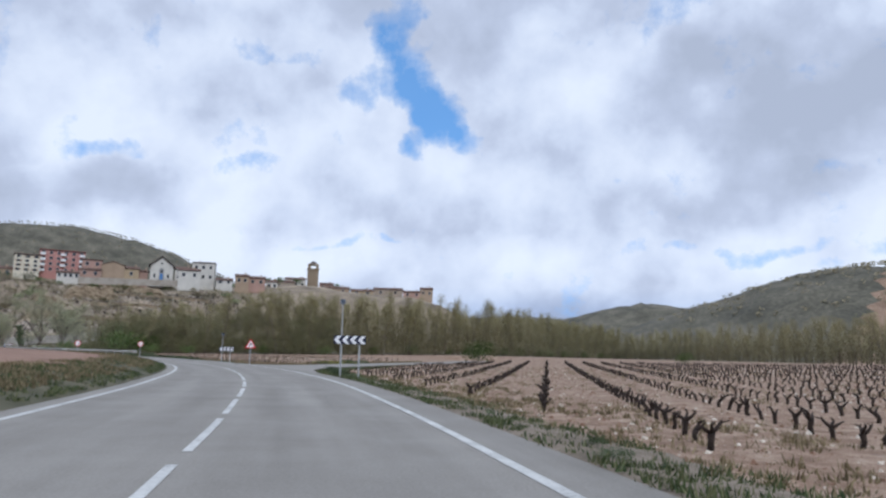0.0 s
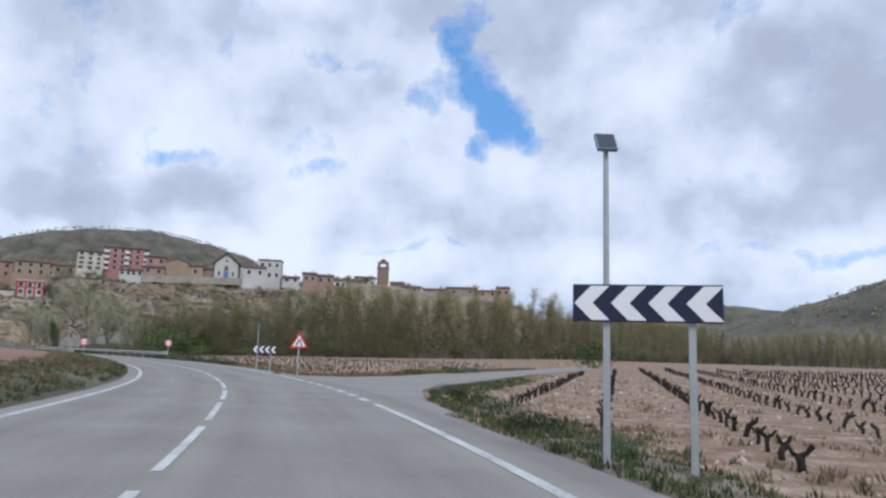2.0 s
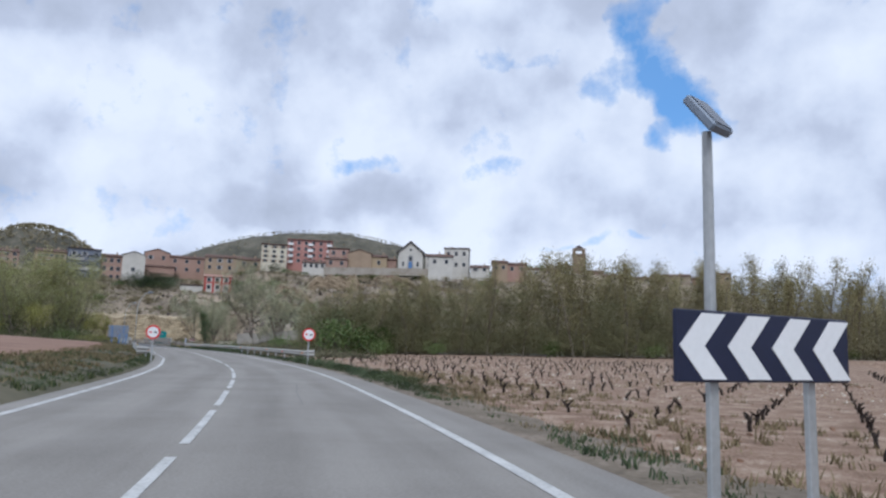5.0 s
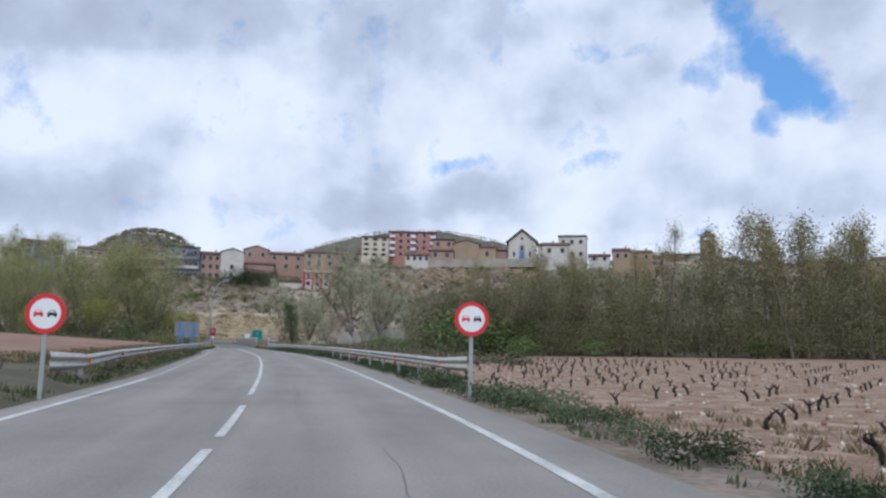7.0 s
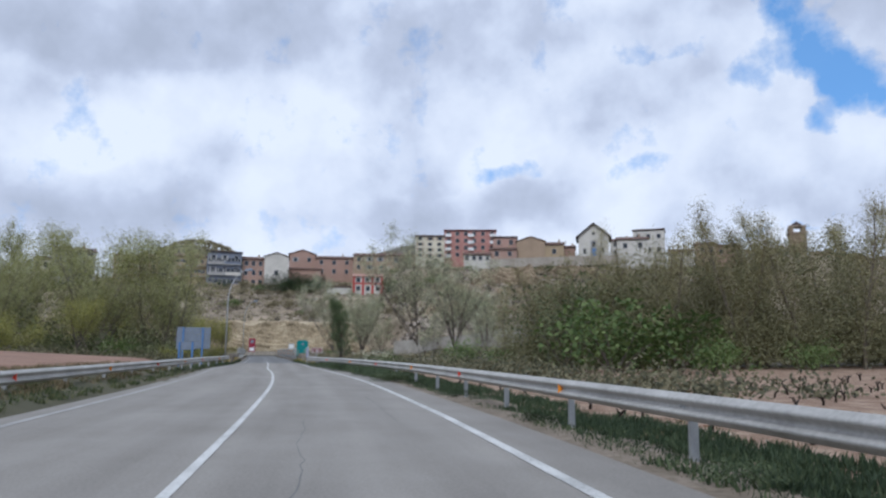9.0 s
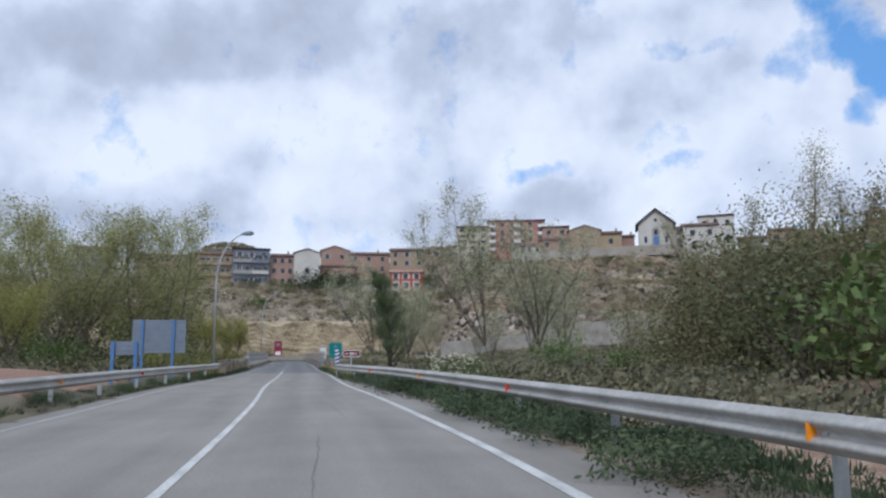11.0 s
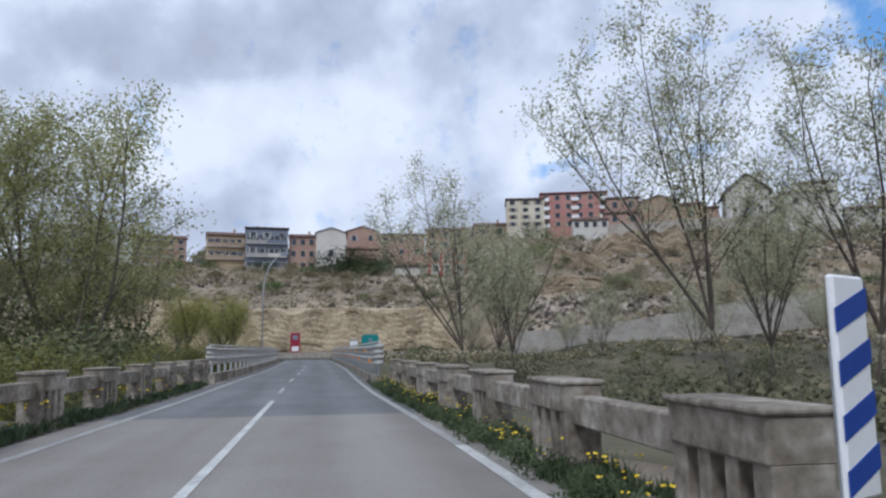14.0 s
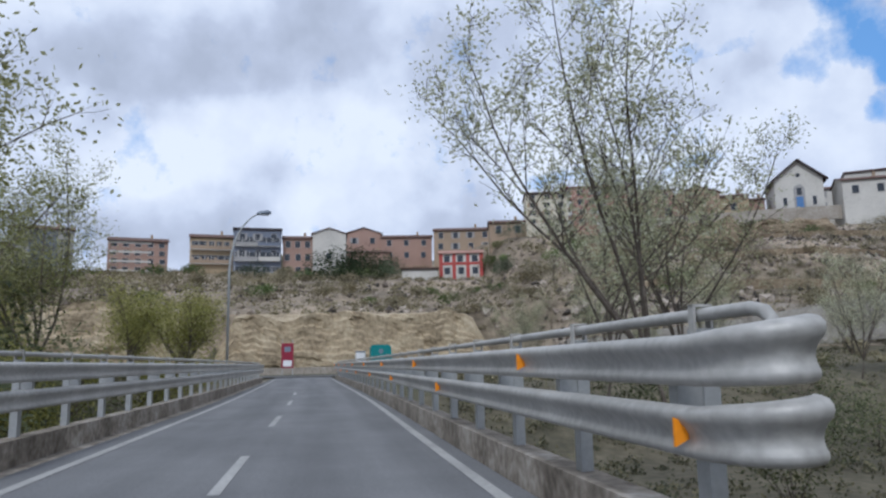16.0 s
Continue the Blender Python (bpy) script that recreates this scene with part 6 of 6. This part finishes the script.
# low brush between the bushes, too many to count
b, r = Build(), random.Random(77)
for _ in range(4200):
    u, v = r.uniform(44, 196), r.uniform(-75, 160)
    x, y = uv_xy(u, v)
    z = gz(x, y)
    if z > 29.5 or (72 < u < 98 and -60 < v < 40) or (u < 92 and abs(v + 3) < 8):
        continue
    s_ = r.uniform(.4, 1.3) * (.5 if 124 < u < 162 and 10 < v < 38 or u < 66 and v > 18 else 1)
    for _ in range(34):
        d = Vector((r.gauss(0, 1), r.gauss(0, 1), abs(r.gauss(0, .8)))) * s_ * .7
        a1 = Vector((r.gauss(0, 1), r.gauss(0, 1), r.gauss(0, 1))).normalized() * .38
        b1 = a1.orthogonal() * .5
        p = Vector((x, y, z)) + d
        b.quad(p - a1 * .5, p + b1 * .5, p + a1 * .5, p - b1 * .5)
tagged(new("slope_brush", b.mesh("slope_brush", M["leaf_scrub"])), "dry olive-brown brush covering the slope", "brush", kind="stuff")

# brushwood under the far grove, one scatter
b, r = Build(), random.Random(58)
far_line = catmull([(84, 352), (92, 300), (98, 240), (100, 180), (92, 130), (80, 95)], 1.0)
for _ in range(2600):
    p = r.choice(far_line)
    x, y = p.x + r.uniform(-3, 11), p.y + r.uniform(-2, 2)
    z = gz(x, y) + 6.5 * r.random() ** 1.3
    for _ in range(16):
        c = Vector((x + r.gauss(0, .9), y + r.gauss(0, .9), z + abs(r.gauss(0, 1.1))))
        a1 = Vector((r.gauss(0, 1), r.gauss(0, 1), r.gauss(0, 1))).normalized() * .5
        b1 = a1.orthogonal() * .5
        b.quad(c - a1 * .5, c + b1 * .5, c + a1 * .5, c - b1 * .5)
tagged(new("far_thicket", b.mesh("far_thicket", M["leaf_thicket"])), "olive-brown thicket under the distant grove", "thicket", kind="stuff")

# distant woods on the hill crests, one scatter
b = Build()
r = random.Random(9)
for _ in range(4200):
    hx, hy, hz, ra, rb, turn = r.choice(HILLS[:6])
    c, s_ = math.cos(radians(turn)), math.sin(radians(turn))
    a_, b_ = r.gauss(0, .55) * ra, r.gauss(0, .4) * rb
    x, y = hx + a_ * c - b_ * s_, hy + a_ * s_ + b_ * c
    z = gz(x, y)
    if z < 25:
        continue
    for _ in range(14):
        p = Vector((x + r.gauss(0, 1.3), y + r.gauss(0, 1.3), z + r.uniform(0, 3.2)))
        a1 = Vector((r.gauss(0, 1), r.gauss(0, 1), r.gauss(0, 1))).normalized() * 1.5
        b1 = a1.orthogonal() * .7
        b.quad(p - a1 * .5, p + b1 * .5, p + a1 * .5, p - b1 * .5)
tagged(new("hill_scrub", b.mesh("hill_scrub", M["leaf_scrub"])), "scattered dark pines and scrub on the distant hills", "woodland", kind="stuff")

# boulders and rubble on the slope
b = Build()


def rock(b, x, y, z, s, r):
    k = len(b.v)
    m = Matrix.Translation((x, y, z)) @ Euler((r.uniform(0, 6), r.uniform(0, 6), r.uniform(0, 6))).to_matrix().to_4x4()
    for q in ((1, 0, 0), (-1, 0, 0), (0, 1, 0), (0, -1, 0), (0, 0, 1), (0, 0, -1)):
        b.v.append(tuple(m @ (Vector(q) * s * r.uniform(.5, 1.1))))
    b.f += [(k, k + 2, k + 4), (k + 2, k + 1, k + 4), (k + 1, k + 3, k + 4), (k + 3, k, k + 4), (k + 2, k, k + 5), (k + 1, k + 2, k + 5), (k + 3, k + 1, k + 5), (k, k + 3, k + 5)]


for _ in range(6500):
    u, v = (r.uniform(60, 150), r.uniform(-40, 140)) if r.random() < .5 else (r.gauss(116, 9), r.gauss(98, 16)) if r.random() < .7 else (r.gauss(84, 6), r.gauss(42, 9))
    x, y = uv_xy(u, v)
    z = gz(x, y)
    if 2.5 < z < 31:
        rock(b, x, y, z, .25 + .9 * r.random() ** 2, r)
tagged(new("slope_rubble", b.mesh("slope_rubble", M["rubble"])), "dark and pale boulders strewn down the slope", "rubble", kind="stuff")
b = Build()
for _ in range(30000):
    x, y = (r.uniform(-14, 55), 3 + 80 * r.random() ** 1.7) if r.random() < .75 else (r.uniform(-58, -14), r.uniform(68, 128))
    s_, o = off_road(x, y)
    if o[0] > 5.6:
        rock(b, x, y, gz(x, y) + .005, .018 + .08 * r.random() ** 1.9, r)
tagged(new("field_stones", b.mesh("field_stones", M["stone"])), "pale stones scattered over the vineyard soil", "stones", kind="stuff")


# ---- vineyards ----
def vine_mesh(seed, k=0):
    r = random.Random(seed)
    b = Build()
    top = Vector((r.gauss(0, .05), r.gauss(0, .05), r.uniform(.2, .3)))
    b.tube([Vector((0, 0, -.1)), Vector((r.gauss(0, .03), r.gauss(0, .03), .12)), top], [.06, .052, .065], 6 - 2 * k)
    for i in range(r.choice((2, 3, 3))):
        a = r.uniform(0, 6.3)
        p1 = top + Vector((math.cos(a) * .09, math.sin(a) * .09, r.uniform(.02, .08)))
        p2 = p1 + Vector((math.cos(a + r.uniform(-.6, .6)) * .1, math.sin(a) * .06, r.uniform(.04, .12)))
        b.tube([top, p1, p2], [.046, .036, .026], 5 - 2 * k, k == 0)
        for _ in range(2 - 2 * k):
            p3 = p2 + Vector((r.gauss(0, .06), r.gauss(0, .06), r.uniform(.03, .07)))
            b.tube([p2, p3], [.02, .01], 3)
    return b.mesh("vine", M["vine"], True)


vines = [tagged(new("vine", vine_mesh(200 + i)), "gnarled leafless pruned grapevine in stony soil", "vine", "vineyard vines") for i in range(5)]
far_vines = [vine_mesh(200 + i, 1) for i in range(5)]
spots, rest = [], []
row_d, row_n = Vector((.146, .989)), Vector((.989, -.146))
for i in range(-14, 34):
    for j in range(0, 98):
        p = Vector((2.4, 16.8)) + row_n * (2.55 * i) + row_d * (1.08 * j - 16 + rnd.uniform(-.12, .12))
        s_, o = off_road(p.x, p.y)
        side_x = np.interp(p.y, [q[1] for q in side], [q[0] for q in side])
        if p.x > side_x + 6 and o[0] > 7.3 and 6 < p.y < 112:
            spots.append((p.y + .35 * p.x, p.x, p.y))
second = []
for i in range(-30, 22):
    for j in range(-10, 60):
        p = Vector((-32, 93)) + row_n * (1.9 * i) + row_d * (1.35 * j - 30 + rnd.uniform(-.2, .2))
        s_, o = off_road(p.x, p.y)
        side_x = np.interp(p.y, [q[1] for q in side], [q[0] for q in side])
        u_ = (p.x - ORIGIN.x) * AHEAD.x + (p.y - ORIGIN.y) * AHEAD.y
        if 7 < o[0] < 44 and p.x < side_x - 5 and 72 < p.y < 150 and u_ < -52 and rnd.random() < .62:
            second.append((o[0], p.x, p.y))
spots.sort()
second.sort()
near = spots[:170] + second[:130]
rest = spots[170:] + second[130:]
for k, (_, x, y) in enumerate(near):
    small = .75 if k >= 170 else 1
    m = Matrix.Translation((x, y, gz(x, y) + .02)) @ Matrix.Rotation(rnd.uniform(0, 6.3), 4, "Z")
    if k < len(vines):
        vines[k].matrix_world = m
    else:
        c = copy_thing(vines[k % len(vines)], m)
        c.scale = [rnd.uniform(.72, 1.02) * small] * 3
b = Build()
for k, (_, x, y) in enumerate(rest):
    src = far_vines[k % len(far_vines)]
    m = Matrix.Translation((x, y, gz(x, y))) @ Matrix.Rotation(rnd.uniform(0, 6.3), 4, "Z") @ Matrix.Scale(rnd.uniform(.7, 1.0) * (.8 if y > 68 and x < -13 else 1), 4)
    n = len(b.v)
    b.v += [tuple(m @ q.co) for q in src.vertices]
    b.f += [tuple(n + i for i in p.vertices) for p in src.polygons]
tagged(new("vine_rows", b.mesh("vine_rows", M["vine"], True)), "further rows of leafless pruned grapevines", "vines", kind="stuff")


b, r = Build(), random.Random(66)
for _ in range(6000):
    x, y = (r.uniform(-12, 45), 4 + 70 * r.random() ** 1.5) if r.random() < .7 else (r.uniform(-58, -14), r.uniform(70, 128))
    if off_road(x, y)[1][0] > 5.6 and fbm(x, y, .2) > -.05:
        z, n, h = gz(x, y), r.randrange(5, 14), r.uniform(.05, .17)
        for _ in range(n):
            a = Vector((x + r.gauss(0, .1), y + r.gauss(0, .1), z - .01))
            w_ = Vector((r.gauss(0, 1), r.gauss(0, 1), 0)).normalized() * .012
            t = Vector((r.gauss(0, .5), r.gauss(0, .5), 1)) * h
            b.quad(a - w_, a + w_, a + t + w_ * .5, a + t - w_ * .3)
tagged(new("field_weeds", b.mesh("field_weeds", M["straw"])), "thin dry weeds scattered over the vineyard soil", "weeds", kind="stuff")


# ---- grass ----
def tuft(b, x, y, z, h, n, spread, r):
    for _ in range(n):
        a, d = r.uniform(0, 6.3), r.random() ** .5 * spread
        p = Vector((x + math.cos(a) * d, y + math.sin(a) * d, z - .02))
        hh, w_ = h * r.uniform(.5, 1.2), h * .09 + .006
        t = Vector((r.gauss(0, .35), r.gauss(0, .35), 1)) * hh
        q = Vector((math.cos(a + 1.3), math.sin(a + 1.3), 0)) * w_
        k = len(b.v)
        b.v += [tuple(p - q), tuple(p + q), tuple(p + t * .6 + q * .7), tuple(p + t)]
        b.f.append((k, k + 1, k + 2, k + 3))


def grass_band(name, s0, s1, o0, o1, count, h, mat, label, z=None, n=12, spread=.16):
    b, r = Build(), random.Random(name)
    for _ in range(count):
        s = r.uniform(s0, s1)
        e = line_r(s) + (.8 if s < 180 else .1) if o0 > 0 else line_l(s) - .5
        o = e + (o0 + (o1 - o0) * r.random() ** 1.3)
        x, y = on_road(s, o)
        if fbm(x, y, .35) + r.uniform(-.4, .4) > -.12:
            k = abs(o - e)
            f = min(1, k / 3.2)
            zz = (.02 + .1 * math.sin(math.pi * f) + .5 * f if o0 < 0 and s < 160 else .05 - .09 * k) if z is None else z
            tuft(b, x, y, zz, h * (.6 + .8 * r.random()), n, spread, r)
    return tagged(new(name, b.mesh(name, mat)), label, "grass", kind="stuff")


grass_band("grass_right_a", -5, 42, .2, 2.6, 1700, .1, M["grass"], "green weeds along the right verge")
grass_band("grass_right_b", 72, 184, .5, 2.8, 1200, .1, M["leaf_weed"], "green weeds along the right verge")
grass_band("grass_left", -12, 184, -.2, -3.2, 7000, .12, M["grass"], "green weeds along the field side verge")
grass_band("grass_dry_right", -5, 42, .4, 6.0, 2100, .13, M["straw"], "dry straw-coloured grass beside the vineyard", z=-.15)
grass_band("grass_dry_far", 71, 110, .8, 7.0, 1500, .16, M["straw"], "dry straw-coloured grass at the field edge", z=-.15)
grass_band("grass_dry_left", -10, 160, -.8, -4.2, 7500, .14, M["straw"], "dry grass on the field side bank")
grass_band("grass_rail", 121, 183, .55, 3.2, 8200, .13, M["leaf_weed"], "rank dark green weeds below the guard rail", z=-.12, n=14, spread=.22)
grass_band("grass_bridge_right", 178, 206, .25, .95, 900, .17, M["leaf_weed"], "weeds growing at the foot of the parapet", n=26, spread=.2)
grass_band("grass_bridge_left", 176, 206, -.2, -1.0, 900, .16, M["leaf_weed"], "weeds growing at the foot of the parapet", n=24, spread=.2)

b, r = Build(), random.Random(31)
nose = catmull([(-4.4, 84), (-6.2, 73), (-7.8, 63), (-8.9, 56), (-9.0, 53), (-8.7, 50.7), (-8.3, 47.5), (-7.0, 43.5), (-5.2, 38)], .3)
for p in nose:
    for _ in range(5):
        tuft(b, p.x + .3 + 2.0 * r.random() ** 1.6, p.y + r.uniform(-.3, .3), -.1, r.uniform(.06, .17), 13, .17, r)
far_edge = catmull([(-2.6, 113), (-6.0, 97), (-8.7, 86), (-11.2, 76), (-12.4, 68.8), (-14.4, 64.8), (-17.0, 64.6)], .3)
tagged(new("grass_corner", b.mesh("grass_corner", M["grass"])), "green weeds round the corner of the vineyard", "grass", kind="stuff")
b = Build()
for p in far_edge:
    for _ in range(5):
        tuft(b, p.x - .1 - 1.8 * r.random(), p.y + .2 + 2.6 * r.random(), -.1, r.uniform(.14, .34), 12, .17, r)
tagged(new("grass_dry_corner", b.mesh("grass_dry_corner", M["straw"])), "dry yellow grass along the side road", "grass", kind="stuff")
clumps = [bush_kind("verge_weed", "leafy dark green weed clump on the verge", "leaf_weed", 150 + i, .36, .8, 900, .06, "verge weeds") for i in range(3)]
for s, o, k in ((8.5, .9, .45), (10, 1.3, .35), (15, 1.2, .3), (31, 1.6, .4), (35, 1.2, .35), (94, 1.3, .9), (96.2, 1.0, 1.0), (98, 1.4, .8), (93, 1.9, .7), (100.5, 1.1, .8), (103, 1.3, .7), (106, 1.5, .9), (110, 1.2, .8), (115, 1.0, .7), (121, 1.1, .8), (128, 1.0, .9),
                (134, .9, .7), (141, 1.0, .8), (148, 1.0, .7), (155, .9, .9), (160, 1.1, 1.0), (163, 1.3, 1.2), (166, 1.0, 1.1), (169, 1.2, 1.0), (186, .8, .8), (190, .8, .7), (194, .75, .9), (198.5, .75, 1.1), (200.5, .7, .9)):
    x, y = on_road(s, line_r(s) + o + (.55 if s < 180 else 0))
    plant(clumps, x, y, k * (.9 if s < 112 else .75 if s < 180 else .95), z=-.03)
for i in range(18):
    s = 88 + 1.9 * i + rnd.uniform(-.4, .4)
    x, y = on_road(s, line_r(s) + rnd.uniform(1.25, 2.0))
    plant(clumps, x, y, rnd.uniform(.7, 1.15), z=-.04)
for x, y, k in ((-41.4, 101.9, 1.5), (-40.2, 101.0, 1.4), (-45.6, 106.8, 1.5), (-8.2, 54, .8), (-7.6, 50.5, .9), (-7.0, 47.5, .8), (-6.2, 44.5, 1.0), (-6.9, 58, .7), (-5.5, 41, .9), (-4.6, 38, .8), (-3.6, 33, .7), (-10, 80, 1.6), (-9, 84, 1.4), (-12, 74, 1.2)):
    plant(clumps, x, y, k, z=-.12)
for i in range(34):
    s = 150 + .85 * i + rnd.uniform(-.3, .3)
    x, y = on_road(s, line_r(s) + rnd.uniform(1.0, 2.1) * float(np.interp(s, (150, 168, 180), (1, .85, .5))))
    plant(clumps, x, y, rnd.uniform(.8, 1.45), z=-.05)
for i in range(22):
    s = 181.5 + .95 * i + rnd.uniform(-.25, .25)
    x, y = on_road(s, line_r(s) + rnd.uniform(.4, .62))
    plant(clumps, x, y, rnd.uniform(.5, .85), z=-.03)
for s in range(84, 188, 2):
    x, y = on_road(s + rnd.uniform(-1.5, 1.5), line_l(s) - rnd.uniform(.9, 2.2))
    plant(clumps, x, y, rnd.uniform(.5, .9), z=-.02)


def flowers(name, s0, s1, o0, o1, h0, h1, count, mat, label, size=.035):
    b, r = Build(), random.Random(name)
    for _ in range(count):
        s = r.uniform(s0, s1)
        x, y = on_road(s, (line_r(s) if o0 > 0 else line_l(s)) + r.uniform(o0, o1))
        z = r.uniform(h0, h1)
        for k in range(3):
            a = Vector((r.gauss(0, 1), r.gauss(0, 1), r.gauss(0, .5))).normalized() * size
            q = a.orthogonal().normalized() * size
            p = Vector((x + r.gauss(0, size), y + r.gauss(0, size), z))
            b.quad(p - a, p + q, p + a, p - q)
    return tagged(new(name, b.mesh(name, mat)), label, "flowers", kind="stuff")


b, r = Build(), random.Random(44)
for _ in range(420):
    f = r.random()
    x, y = -12.8 + (2.9) * f + r.gauss(0, .35), 74.8 + (6.9) * f + r.gauss(0, .6) + .6
    tuft(b, x, y, -.06, r.uniform(.15, .4), 8, .16, r)
tagged(new("yellow_weeds", b.mesh("yellow_weeds", M["leaf_spring"])), "yellow-green weeds on the bank across the side road", "weeds", kind="stuff")
flowers("yellow_flowers", 178, 203, .3, .85, .12, .38, 380, M["yellow"], "small yellow wildflowers by the parapet", .014)
flowers("yellow_flowers_left", 180, 202, -.6, -1.1, .2, .5, 90, M["yellow"], "small yellow wildflowers by the parapet", .02)
flowers("white_blossom", 172.4, 175.2, 3.4, 5.6, .3, 1.25, 170, M["petalwhite"], "white blossom on a shrub behind the guard rail", .03)
x, y = on_road(173.8, 7.7)
shrub = bush_kind("blossom_shrub", "green shrub with white blossom behind the guard rail", "leaf_bush", 170, 1.7, 2.4, 1300, .1)
plant([shrub], x, y, 1.0, z=-.45)
